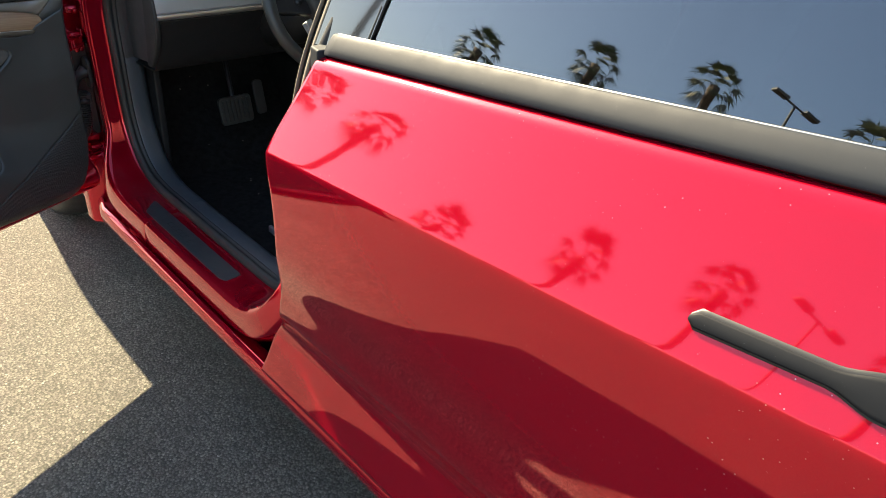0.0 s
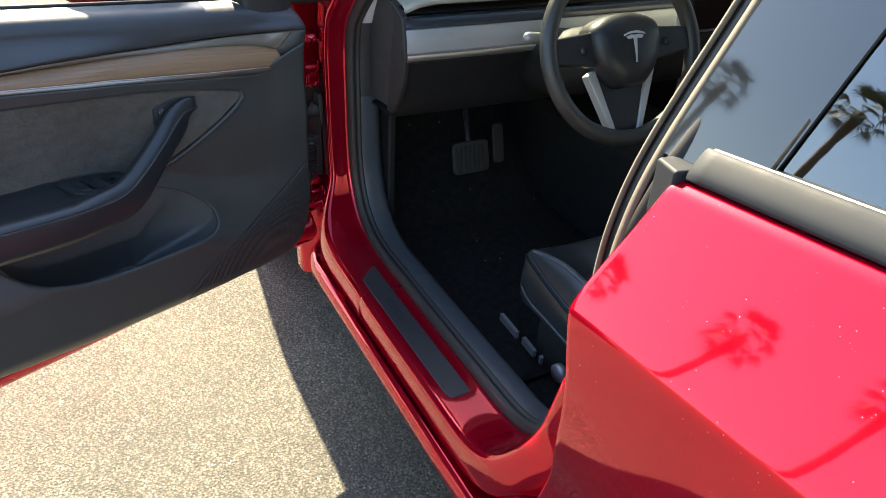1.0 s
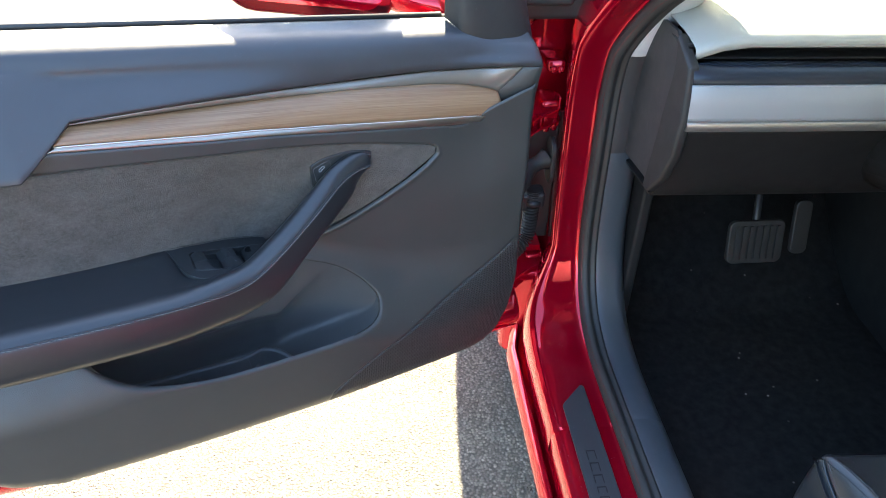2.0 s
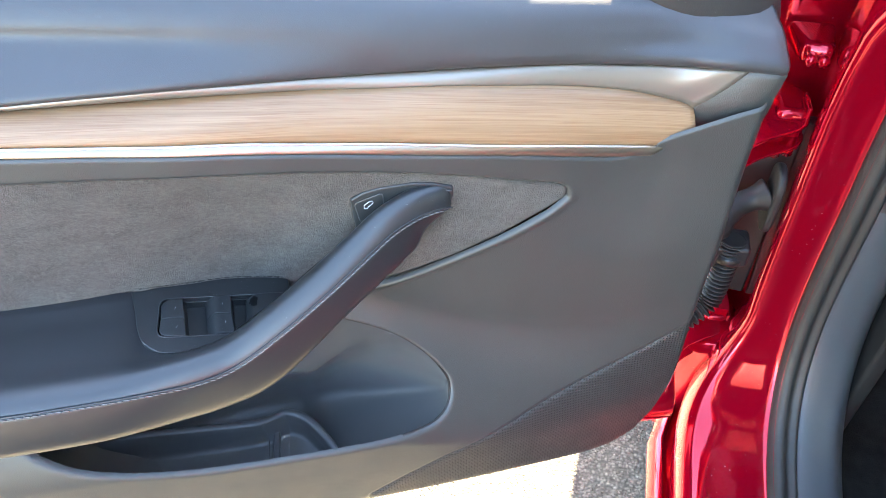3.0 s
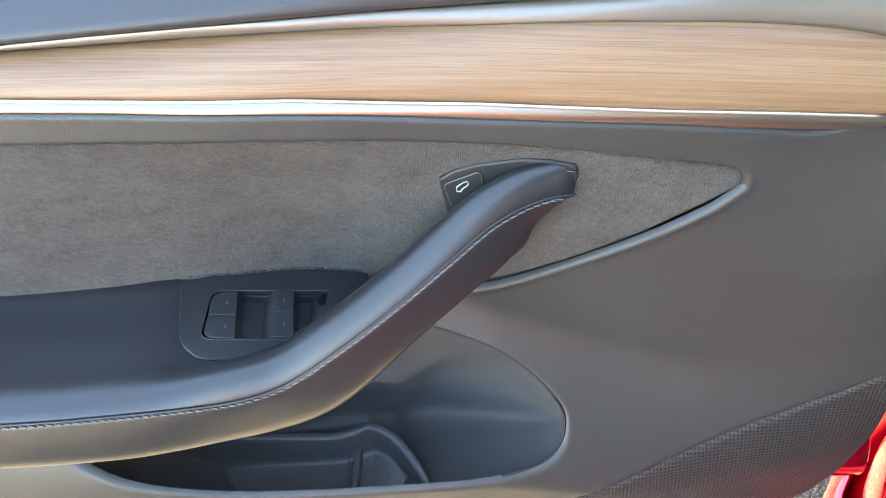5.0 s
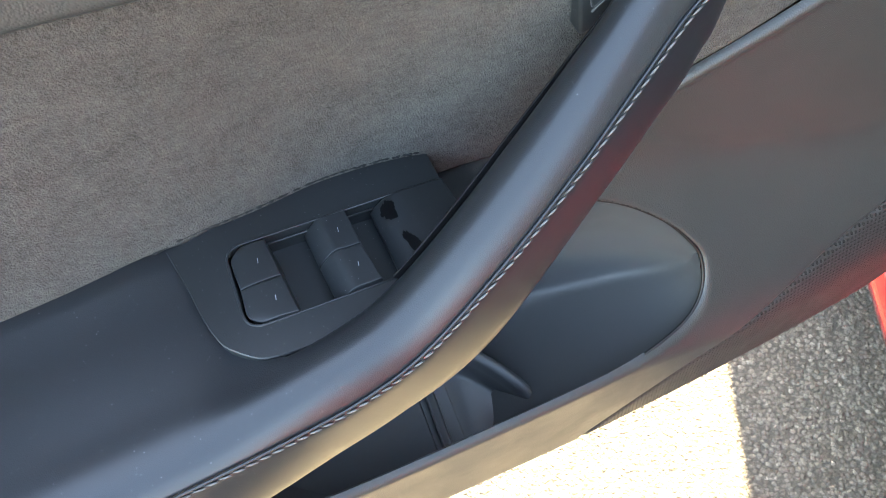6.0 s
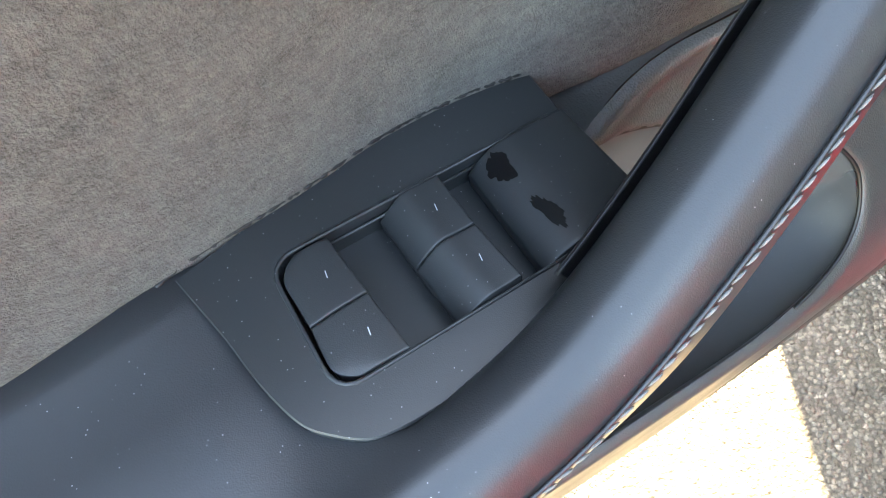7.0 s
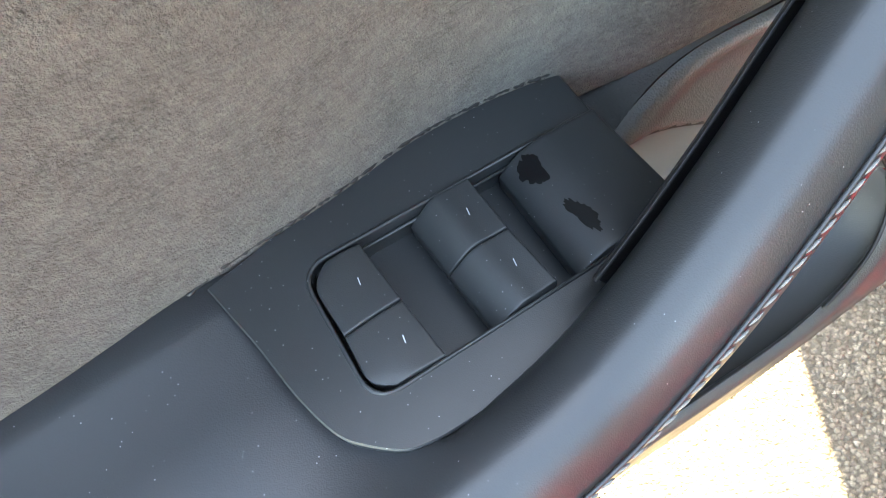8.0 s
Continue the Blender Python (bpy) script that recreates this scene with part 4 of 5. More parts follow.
screen = part("centre_screen", box(0.755, 1.135, -0.385, -0.370, 0.885, 1.120), SILVER, car, "large centre touchscreen, dark", bevel=0.004)
part("display", box(0.759, 1.131, -0.3875, -0.3845, 0.889, 1.116), SCREEN, screen, "black glossy display", smooth=False)

# --- driver's seat
def seat_section(y):
    """Half of the cushion's outline across the car: side, piped edge, raised bolster and insert."""
    d = -y
    edge = float(eased(d, [0.48, 0.495, 0.51, 0.524, 0.555, 0.64, 0.744, 0.90, 1.10], [0.506, 0.504, 0.497, 0.490, 0.481, 0.463, 0.455, 0.448, 0.44]))
    crest = float(eased(d, [0.48, 0.495, 0.53, 0.585, 0.65, 0.723, 0.85, 1.10], [0.506, 0.506, 0.512, 0.516, 0.511, 0.496, 0.480, 0.47]))
    cx = float(eased(d, [0.48, 0.495, 0.53, 0.585, 0.65, 0.75, 1.10], [0.366, 0.367, 0.378, 0.389, 0.393, 0.400, 0.402]))
    seat_z = float(eased(d, [0.48, 0.50, 0.60, 0.75, 0.90, 1.10], [0.496, 0.497, 0.494, 0.470, 0.448, 0.43]))
    return [(0.385, 0.352), (0.362, 0.372), (0.352, 0.395), (0.350, 0.43), (0.3545, edge - 0.014), (0.3590, edge - 0.0035), (0.3600, edge - 0.0050), (0.3612, edge - 0.0005),
            (0.3612 + (cx - 0.3612) * 0.35, edge + (crest - edge) * 0.55), (0.3612 + (cx - 0.3612) * 0.8, edge + (crest - edge) * 0.93), (cx, crest), (cx + 0.0012, crest - 0.0014), (cx + 0.004, crest - 0.0004), (cx + 0.022, crest * 0.65 + seat_z * 0.35 - 0.001), (0.455, seat_z), (0.52, seat_z - 0.001), (0.60, seat_z - 0.001)]


_rows = []
for _y, _in, _drop in ((-0.514, 0.10, 0.060), (-0.499, 0.045, 0.035), (-0.492, 0.020, 0.017), (-0.4915, 0.008, 0.006), (-0.496, 0.002, 0.0012), (-0.502, 0, 0), (-0.515, 0, 0), (-0.53, 0, 0), (-0.555, 0, 0), (-0.585, 0, 0), (-0.615, 0, 0), (-0.65, 0, 0), (-0.70, 0, 0), (-0.75, 0, 0), (-0.82, 0, 0), (-0.90, 0, 0), (-1.06, 0, 0)):
    _half = smooth_line(seat_section(min(_y, -0.497)), 4)
    _full = _half + [(1.2 - x, z) for x, z in _half[-2::-1]]
    _rows.append([(x + (0.6 - x) * _in, _y - 0.012 * max(0.0, 0.40 - z) / 0.05, z - _drop * step(0.38, 0.50, z) + 0.5 * _in * (0.45 - z) * (z < 0.45)) for x, z in _full])
seat = part("driver_seat", sheet(_rows), SEAT, car, "black leatherette front seat with piped bolster", thick=0.01)
_edge = [(-0.503 - 0.45 * k, seat_section(-0.503 - 0.45 * k)[5][1]) for k in np.linspace(0, 1, 40)]
part("piping", tube(smooth_line([(0.372, -0.4905, 0.488), (0.362, -0.496, 0.5005)], 4)[:-1] + [(0.3585, y, z) for y, z in _edge], 0.0022, 8), SEAT, seat, "raised bolster piping")
part("piping", tube([(0.3632, y, z + 0.0052) for y, z in _edge], 0.0015, 8), SEAT, seat, "raised bolster piping")
part("piping", tube(smooth_line([(0.40, -0.4935, 0.420), (0.360, -0.4955, 0.420), (0.3510, -0.502, 0.417), (0.3495, -0.533, 0.402), (0.3495, -0.60, 0.397), (0.3495, -0.72, 0.389), (0.3495, -1.0, 0.378)], 6), 0.0028, 8), TRIM, seat, "raised lower piping")
part("seat_back", prism(rounded(0.36, 0.84, 0.0, 0.62, (0.12, 0.12, 0.04, 0.04)), -0.06, 0.06), SEAT, seat, m=Matrix.Translation((0, -1.06, 0.50)) @ pose(0, 0, 0, 106, 0, 0), bevel=0.035)
part("headrest", prism(rounded(0.475, 0.725, 0.64, 0.82, 0.05), -0.05, 0.05), SEAT, seat, m=Matrix.Translation((0, -1.06, 0.50)) @ pose(0, 0, 0, 103, 0, 0), bevel=0.03)
part("seat_base", box(0.372, 0.82, -1.0, -0.55, 0.255, 0.40), DARK, seat, smooth=False)
for _y0, _y1 in ((-0.510, -0.437), (-0.578, -0.529), (-0.604, -0.595)):
    part("seat_rail", prism([(0.345, _y0), (0.353, _y0), (0.357, _y1), (0.348, _y1)], 0.285, 0.302), STEEL, seat, "bare steel seat rail", smooth=False)
part("seat_control", tube([(0.350, -0.655, 0.30), (0.364, -0.655, 0.30)], 0.020, 16), STEEL, seat)
part("far_seat", prism(rounded(1.05, 1.53, 0.0, 0.62, (0.12, 0.12, 0.04, 0.04)), -0.06, 0.06), SEAT, car, "black leatherette front seat", m=Matrix.Translation((0, -1.06, 0.50)) @ pose(0, 0, 0, 106, 0, 0), bevel=0.035)
part("rear_bench", box(0.25, 1.64, -2.3, -1.85, 0.3, 0.55), SEAT, car, "black leatherette rear bench", bevel=0.04)
part("bench_back", prism([(-2.35, 0.5), (-2.2, 0.5), (-2.42, 1.08), (-2.55, 1.08)], 0.25, 1.64), SEAT, car, m=Matrix(((0, 0, 1, 0), (1, 0, 0, 0), (0, 1, 0, 0), (0, 0, 0, 1))), bevel=0.03)


# ---- the open front door: x runs from the hinges to the latch end, y towards the cabin, z up ----
DOOR = pose(0.03, -0.11, 0, 0, 0, 201.5)


def belt_v(u):
    return 0.919 + 0.111 * u


_tu = [-0.02, 0.03, 0.06, 0.10, 0.15, 0.20, 0.25, 0.30, 0.35, 0.40, 0.45, 0.50, 0.55, 0.60]
TRIM_V = (_tu, [0.870, 0.876, 0.876, 0.878, 0.882, 0.885, 0.888, 0.891, 0.895, 0.899, 0.903, 0.906, 0.908, 0.910])
TRIM_W = (_tu, [-0.016, -0.026, -0.038, -0.045, -0.049, -0.050, -0.050, -0.048, -0.044, -0.038, -0.032, -0.028, -0.025, -0.022])
_wu = [0.05, 0.06, 0.10, 0.15, 0.20, 0.25, 0.30, 0.35, 0.40, 0.45, 0.50, 0.55, 0.60]
WOOD_V = (_wu, [0.8415, 0.8460, 0.857, 0.865, 0.871, 0.877, 0.881, 0.886, 0.891, 0.895, 0.899, 0.903, 0.907])
WOOD_W = (_wu, [-0.030, -0.034, -0.040, -0.044, -0.044, -0.043, -0.043, -0.042, -0.038, -0.035, -0.031, -0.027, -0.023])
_cu = [0.05, 0.10, 0.15, 0.20, 0.25, 0.30, 0.35, 0.40, 0.45, 0.50, 0.55, 0.62]
FOOT_V = (_cu, [0.811, 0.817, 0.824, 0.830, 0.837, 0.845, 0.852, 0.861, 0.868, 0.876, 0.884, 0.895])
FOOT_W = (_cu, [-0.020, -0.022, -0.022, -0.023, -0.024, -0.024, -0.023, -0.020, -0.016, -0.013, -0.010, -0.006])
STRIP_V = (_cu, [0.799, 0.805, 0.812, 0.820, 0.828, 0.836, 0.845, 0.854, 0.862, 0.870, 0.878, 0.889])
STRIP_W = (_cu, [-0.018, -0.020, -0.020, -0.020, -0.019, -0.018, -0.016, -0.012, -0.008, -0.006, -0.003, 0.0])

TUCK_W = (_cu, [w - 0.0030 for w in STRIP_W[1]])

# red shell: outer skin with its folded lower edge
_rows = []
for _u in [-0.030, -0.026] + list(np.linspace(-0.015, 0.955, 30)) + [0.962, 0.966]:
    _b = belt_v(_u) - 0.014
    _lift = 0.04 * step(0.72, 0.97, _u)
    _k = 0.0 if _u in (-0.030, 0.966) else 1.0
    _prof = [(-0.092, 0.60), (-0.094, 0.52), (-0.088, 0.46), (-0.050, 0.435 + _lift), (-0.026, 0.400 + _lift), (-0.030, 0.372 + _lift), (-0.044, 0.360 + _lift), (-0.085, 0.356 + _lift), (-0.112, 0.38 + _lift), (-0.128, 0.52), (-0.150, 0.72), (-0.158, 0.815), (-0.140, 0.85), (-0.124, _b), (-0.112, _b), (-0.104, _b - 0.05), (-0.090, 0.75)]
    _rows.append([(_u, -0.085 + (w + 0.085) * (0.9 + 0.1 * _k), z) for w, z in smooth_line(_prof, 3, closed=True)])
front_door = part("front_door", sheet(_rows, True, True), PAINT, car, "wide open red front door with black inner panel", m=DOOR)


def fit_part(name, data, mat, label="", **more):
    ob = part(name, data, mat, None, label, **more)
    ob.parent = front_door
    return ob


# upper pad along the window line
_rows = []
for _u in np.concatenate([np.linspace(-0.008, 0.57, 70), np.linspace(0.575, 0.66, 40), np.linspace(0.665, 0.86, 22)]):
    _b = belt_v(_u)
    _cut = np.clip((_u - 0.588) / 0.060, 0, 1)
    _tv = float(table(_u, *TRIM_V)) * (1 - _cut) + (0.868 + 0.117 * (_u - 0.648)) * _cut
    _tw = float(table(_u, *TRIM_W)) * (1 - _cut) + 0.004 * _cut
    _g = (_tw + 0.050) * (1 - _cut) * step(0.12, 0.0, _u)
    _p = [(-0.114, _b - 0.012), (-0.108, _b - 0.001), (-0.088, _b - 0.001), (-0.068 + 0.1 * _g, _b - 0.004), (-0.055 + 0.25 * _g, _b - 0.012), (-0.0475 + 0.5 * _g, max(_b - 0.024, _tv + 0.028 * (1 - _cut))), (-0.043 + 0.010 * _cut + 0.75 * _g, max(_b - 0.037, _tv + 0.018 * (1 - _cut))),
          (max(_tw, -0.048) + 0.007 + 0.006 * _cut, _tv + 0.010), (_tw + 0.006, _tv + 0.003), (_tw - 0.004, _tv)]
    _rows.append([(_u, w, v) for w, v in smooth_line(_p, 5)])
_rows = [[(-0.006, w - 0.012, v - 0.003) for u, w, v in _rows[0]], [(-0.012, w - 0.004, v - 0.001) for u, w, v in _rows[0]]] + _rows
upper_pad = fit_part("upper_pad", sheet(_rows), PADDING, "black soft upper door pad", thick=0.003)
fit_part("belt_seal", tube([(0.10, -0.113, belt_v(0.10) + 0.001), (0.90, -0.113, belt_v(0.90) + 0.001)], 0.004, 8), RUBBER)
fit_part("outer_belt_seal", tube([(0.02, -0.125, belt_v(0.02) - 0.008), (0.93, -0.125, belt_v(0.93) - 0.008)], 0.006, 8), RUBBER)


def band(top, bottom, starts, ends, bulge, rows=9, cols=120):
    """A strip between two lines of the door, each with its own start and end."""
    out = []
    top, bottom = ([tuple(zip(*smooth_line(list(zip(*q)), 8))) for q in line] for line in (top, bottom))
    for i in range(rows):
        t = i / (rows - 1)
        row = []
        for s in np.linspace(0, 1, cols):
            u0, u1 = starts[0] + s * (ends[0] - starts[0]), starts[1] + s * (ends[1] - starts[1])
            a = np.array((u0, table(u0, *top[1]), table(u0, *top[0])))
            b = np.array((u1, table(u1, *bottom[1]), table(u1, *bottom[0])))
            p = a + (b - a) * t
            p[1] += bulge * 4 * t * (1 - t)
            row.append(tuple(p))
        out.append(row)
    return sheet(out)


fit_part("trim_wedge", band((TRIM_V, TRIM_W), (WOOD_V, WOOD_W), (0.0150, 0.0500), (0.594, 0.592), 0.002), WEDGE, "satin grey upper trim piece", thick=0.004)
fit_part("wood_trim", band((WOOD_V, WOOD_W), (FOOT_V, FOOT_W), (0.0494, 0.0460), (0.594, 0.612), 0.0035), WOOD, "open-pore brown wood trim", thick=0.004)
fit_part("metal_strip", band((FOOT_V, FOOT_W), (STRIP_V, TUCK_W), (0.070, 0.085), (0.612, 0.619), 0.0015), BAND, "satin metal strip under the wood", thick=0.003)
fit_part("bright_line", tube([(u, float(table(u, *FOOT_W)) + 0.0008, float(table(u, *FOOT_V)) - 0.0004) for u in np.linspace(0.080, 0.611, 60)], 0.0011, 8), SATIN, "thin bright metal edge under the wood")


_c0 = np.array((0.0165, float(table(0.0165, *TRIM_W)) - 0.0008, float(table(0.0165, *TRIM_V))))
_c1 = np.array((0.0515, float(table(0.0515, *WOOD_W)) - 0.0008, float(table(0.0515, *WOOD_V))))
_d0, _d1 = np.array((-0.0100, -0.0120, 0.8745)), np.array((-0.0060, -0.0125, 0.8545))
_corner = [[]]
for _t in np.linspace(0, 1, 7):
    _a, _b = _c0 + (_c1 - _c0) * _t, _d0 + (_d1 - _d0) * _t
    _corner.append([_a + (_b - _a) * k + np.array((0, 0.0022, 0)) * 4 * k * (1 - k) - np.array((0, 0, 0.002)) * 4 * k * (1 - k) * _t for k in (0, 0.08, 0.25, 0.5, 0.75, 1)])
_corner[0] = [_corner[1][i] + np.array((0, -0.010, 0.010)) for i in range(6)]
_corner.append([p + np.array((0, -0.0010, -0.009)) for p in _corner[-1]])
_corner.append([p + np.array((0, -0.0030, -0.012)) for p in _corner[-1]])
fit_part("corner_trim", sheet(_corner), VINYL, "black moulded corner piece beside the wood", thick=0.006)


# main vinyl panel with recesses for the suede insert and the map pocket
TOP = ([-0.02, -0.005, 0.026, 0.045, 0.066, 0.0885, 0.104, 0.118, 0.15, 0.20, 0.25, 0.30, 0.35, 0.40, 0.45, 0.50, 0.55, 0.62, 0.648, 0.86],
       [0.8600, 0.8560, 0.8440, 0.8345, 0.8240, 0.8133, 0.8065, 0.8060, 0.812, 0.820, 0.828, 0.836, 0.845, 0.854, 0.862, 0.870, 0.878, 0.889, 0.869, 0.893])
BASE = ([0.0, 0.012, 0.025, 0.045, 0.07, 0.10, 0.20, 0.35, 0.58, 0.72, 0.77, 0.81, 0.84, 0.86],
        [0.56, 0.49, 0.44, 0.408, 0.396, 0.394, 0.404, 0.416, 0.436, 0.449, 0.468, 0.50, 0.56, 0.62])
SUEDE_LINE = smooth_line([(0.149, 0.771), (0.1515, 0.7815), (0.168, 0.788), (0.20, 0.795), (0.25, 0.8075), (0.30, 0.818), (0.40, 0.835), (0.50, 0.849), (0.60, 0.862), (0.70, 0.8735), (0.85, 0.889)], 4) + \
    [np.array(p) for p in ((0.87, 0.70), (0.60, 0.685), (0.50, 0.67), (0.40, 0.655))] + smooth_line([(0.37, 0.662), (0.30, 0.684), (0.25, 0.708), (0.20, 0.735), (0.165, 0.757)], 4)
POCKET = smooth_line([(0.258, 0.568), (0.262, 0.551), (0.278, 0.541), (0.31, 0.5385), (0.36, 0.541), (0.44, 0.546), (0.50, 0.552), (0.55, 0.563), (0.60, 0.580), (0.637, 0.606), (0.662, 0.64), (0.640, 0.672),
                      (0.50, 0.672), (0.39, 0.655), (0.345, 0.640), (0.308, 0.623), (0.281, 0.602), (0.265, 0.583)], 4, closed=True)
GRILLE = [(-0.05, 0.640), (0.012, 0.600), (0.052, 0.5705), (0.092, 0.5500), (0.137, 0.5315), (0.190, 0.5130), (0.233, 0.4995), (0.268, 0.4880), (0.310, 0.468), (0.350, 0.445), (0.38, 0.36), (-0.05, 0.36)]


def suede_w(U, V):
    bottom = eased(U, [0.14, 0.25, 0.35, 0.40, 0.45, 0.50, 0.60, 0.72, 0.86], [-0.022, -0.030, -0.048, -0.0582, -0.0540, -0.0400, -0.0205, -0.0095, -0.0045])
    crest = eased(U, [0.14, 0.20, 0.25, 0.31, 0.40, 0.50, 0.60, 0.72, 0.86], [-0.028, -0.0265, -0.0270, -0.0250, -0.014, -0.011, -0.006, -0.002, -0.001])
    top = 0.7675 + 0.165 * (U - 0.149) - 0.02 * np.clip((U - 0.3) / 0.5, 0, 1)
    t = np.clip((V - 0.70) / (top - 0.66), 0, 1)
    return bottom + (crest - bottom) * t ** 1.8


def panel_w(U, V):
    wall = eased(U, [0.0, 0.05, 0.10, 0.20, 0.30, 0.40, 0.50, 0.60, 0.70, 0.86], [0.003, -0.003, -0.010, -0.022, -0.034, -0.049, -0.030, -0.004, 0.004, 0.004])
    high = eased(U, *STRIP_W) - 0.002 + 0.014 * (1 - step(-0.01, 0.085, U))
    up = wall + (high - wall) * step(0.69, 0.80, V)
    low = eased(U, [0.0, 0.05, 0.10, 0.20, 0.30, 0.40, 0.60, 0.86], [0.003, 0.013, 0.022, 0.035, 0.045, 0.052, 0.060, 0.060])
    v1 = eased(U, [0.0, 0.12, 0.20, 0.26, 0.32, 0.40], [0.49, 0.478, 0.486, 0.506, 0.530, 0.560])
    return up + (low - up) * (1 - step(v1, v1 + 0.135, V))


_us = np.concatenate([np.linspace(0.003, 0.40, 230), np.linspace(0.4025, 0.86, 170)])
_ts = np.linspace(0, 1, 270)
_U = np.repeat(_us[:, None], len(_ts), 1)
_V = np.interp(_U, *TOP) + (np.interp(_U, *BASE) - np.interp(_U, *TOP)) * _ts[None, :]
_nv = len(_ts)
_sd, _pd = away(SUEDE_LINE, _U, _V), away(POCKET, _U, _V)
_fa, _fb = [], []
_drop = {}
for _f, _line in ((_sd, SUEDE_LINE), (_pd, POCKET)):
    # faces inside the cut-outs go, and the cells on the border are drawn onto it
    _inside = _f < 0
    _e = 1e-4
    _gu, _gv = (away(_line, _U + _e, _V) - _f) / _e, (away(_line, _U, _V + _e) - _f) / _e
    _len = np.maximum(np.hypot(_gu, _gv), 0.3)
    _quad = _inside[:-1, :-1] & _inside[1:, :-1] & _inside[:-1, 1:] & _inside[1:, 1:]
    _drop[len(_drop)] = _quad
    _keep = np.zeros(_U.shape, bool)
    for _a in (0, 1):
        for _b in (0, 1):
            _keep[_a:_U.shape[0] - 1 + _a, _b:_nv - 1 + _b] |= ~_quad
    _move = _inside & _keep
    _U = np.where(_move, _U - _f * _gu / _len, _U)
    _V = np.where(_move, _V - _f * _gv / _len, _V)
_sd, _pd = away(SUEDE_LINE, _U, _V), away(POCKET, _U, _V)
_W = panel_w(_U, _V)
_W = _W - 0.014 * np.clip(1 - (_V - np.interp(_U, *BASE)) / 0.030, 0, 1) ** 2 - 0.012 * np.clip(1 - (_U - 0.003) / 0.012, 0, 1) ** 2
_W = _W - 0.0025 * np.clip(1 - (np.interp(_U, *TOP) - _V) / 0.003, 0, 1) ** 2
_bead = 0.0016 * np.exp(-((_sd - 0.0040) / 0.0034) ** 2) * step(0.80, 0.75, _V)
_W = _W + _bead - 0.0034 * (1 - np.sqrt(1 - np.clip(1 - _sd / 0.0040, 0, 1) ** 2))
_flat = step(0.345, 0.30, _U) * step(0.56, 0.60, _V) + step(0.60, 0.62, _V)
_W = _W - (0.0050 - 0.0030 * np.clip(_flat, 0, 1)) * (1 - np.sqrt(1 - np.clip(1 - _pd / (0.006 - 0.004 * np.clip(_flat, 0, 1)), 0, 1) ** 2))
_gd = away(GRILLE, _U, _V)
_W = _W - 0.0022 * np.exp(-(_gd / 0.0022) ** 2)
_U = _U - 0.010 * step(0.62, 0.85, _V) * np.clip(1 - (_U - 0.003) / 0.06, 0, 1)
_verts = np.stack([_U, _W, _V], -1).reshape(-1, 3)
for _i in range(len(_us) - 1):
    for _j in range(_nv - 1):
        if _drop[0][_i, _j] or _drop[1][_i, _j]:
            continue
        _q = (_i * _nv + _j, _i * _nv + _j + 1, (_i + 1) * _nv + _j + 1, (_i + 1) * _nv + _j)
        (_fb if _gd[_i, _j] < 0 else _fa).append(_q)


def trimmed(faces):
    used = sorted({k for f in faces for k in f})
    where = {k: i for i, k in enumerate(used)}
    return [tuple(_verts[k]) for k in used], [tuple(where[k] for k in f) for f in faces]


inner_panel = fit_part("inner_panel", trimmed(_fa), VINYL, "black moulded inner door panel with map pocket")
fit_part("speaker_grille", trimmed(_fb), PERF, "finely perforated lower speaker cover")

fit_part("panel_backing", sheet([[(u, -0.083, v) for v in np.linspace(0.44, 0.86, 6)] for u in np.linspace(0.03, 0.85, 8)]), DARK, thick=0.002)

fit_part("trim_backing", sheet([[(u, w, v) for w, v in ((-0.040, 0.775), (-0.056, 0.81), (-0.060, 0.85), (-0.060, 0.885))] for u in (-0.004, 0.05, 0.10, 0.16)]), DARK, thick=0.002)

# map pocket: a smooth bowl that dives behind the lower rim into a deep bin
_top = [(0.2585, 0.570), (0.265, 0.583), (0.281, 0.602), (0.308, 0.623), (0.345, 0.640), (0.39, 0.655), (0.50, 0.672), (0.640, 0.672), (0.66, 0.645)]
_bot = [(0.2585, 0.566), (0.262, 0.551), (0.278, 0.541), (0.31, 0.5385), (0.36, 0.541), (0.44, 0.546), (0.50, 0.552), (0.55, 0.563), (0.60, 0.580), (0.637, 0.606), (0.66, 0.64)]
_rows = []
for _s in np.concatenate([np.linspace(0, 1, 40) ** 2 * 0.09, np.linspace(0.093, 0.4005, 90)]):
    _u = 0.2565 + _s
    _vt, _vb = float(eased(_u, *zip(*_top))), float(eased(_u, *zip(*_bot)))
    _wt, _wb = float(panel_w(np.array([_u]), np.array([_vt]))[0]) - 0.0015 - 0.003 * max(0.0, 1 - _s / 0.004), float(panel_w(np.array([_u]), np.array([_vb]))[0]) - 0.0045
    _d = float(np.clip(_s / 0.16, 0, 1) ** 0.95)
    _cr = float(np.interp(_u, [0.29, 0.308, 0.331, 0.351, 0.374, 0.397, 0.422, 0.47], [0.62, 0.617, 0.611, 0.594, 0.570, 0.548, 0.53, 0.52]))
    _cr = min(_vt - 0.0015, max(_cr, _vb + 0.01))
    _wc = _wt - 0.002 - 0.10 * (_vt - _cr)
    _back = max(_wt - 0.003 - 0.038 * _d, -0.074)
    _fl = _vb - 0.095 * _d
    _p = [(_vt, _wt), (_vt * 0.6 + _cr * 0.4, _wt * 0.6 + _wc * 0.4), (_cr, _wc), (_cr * 0.84 + _fl * 0.16, _wc + (_back - _wc) * 0.36), (_cr * 0.64 + _fl * 0.36, _wc + (_back - _wc) * 0.78), (_cr * 0.4 + _fl * 0.6, _back),
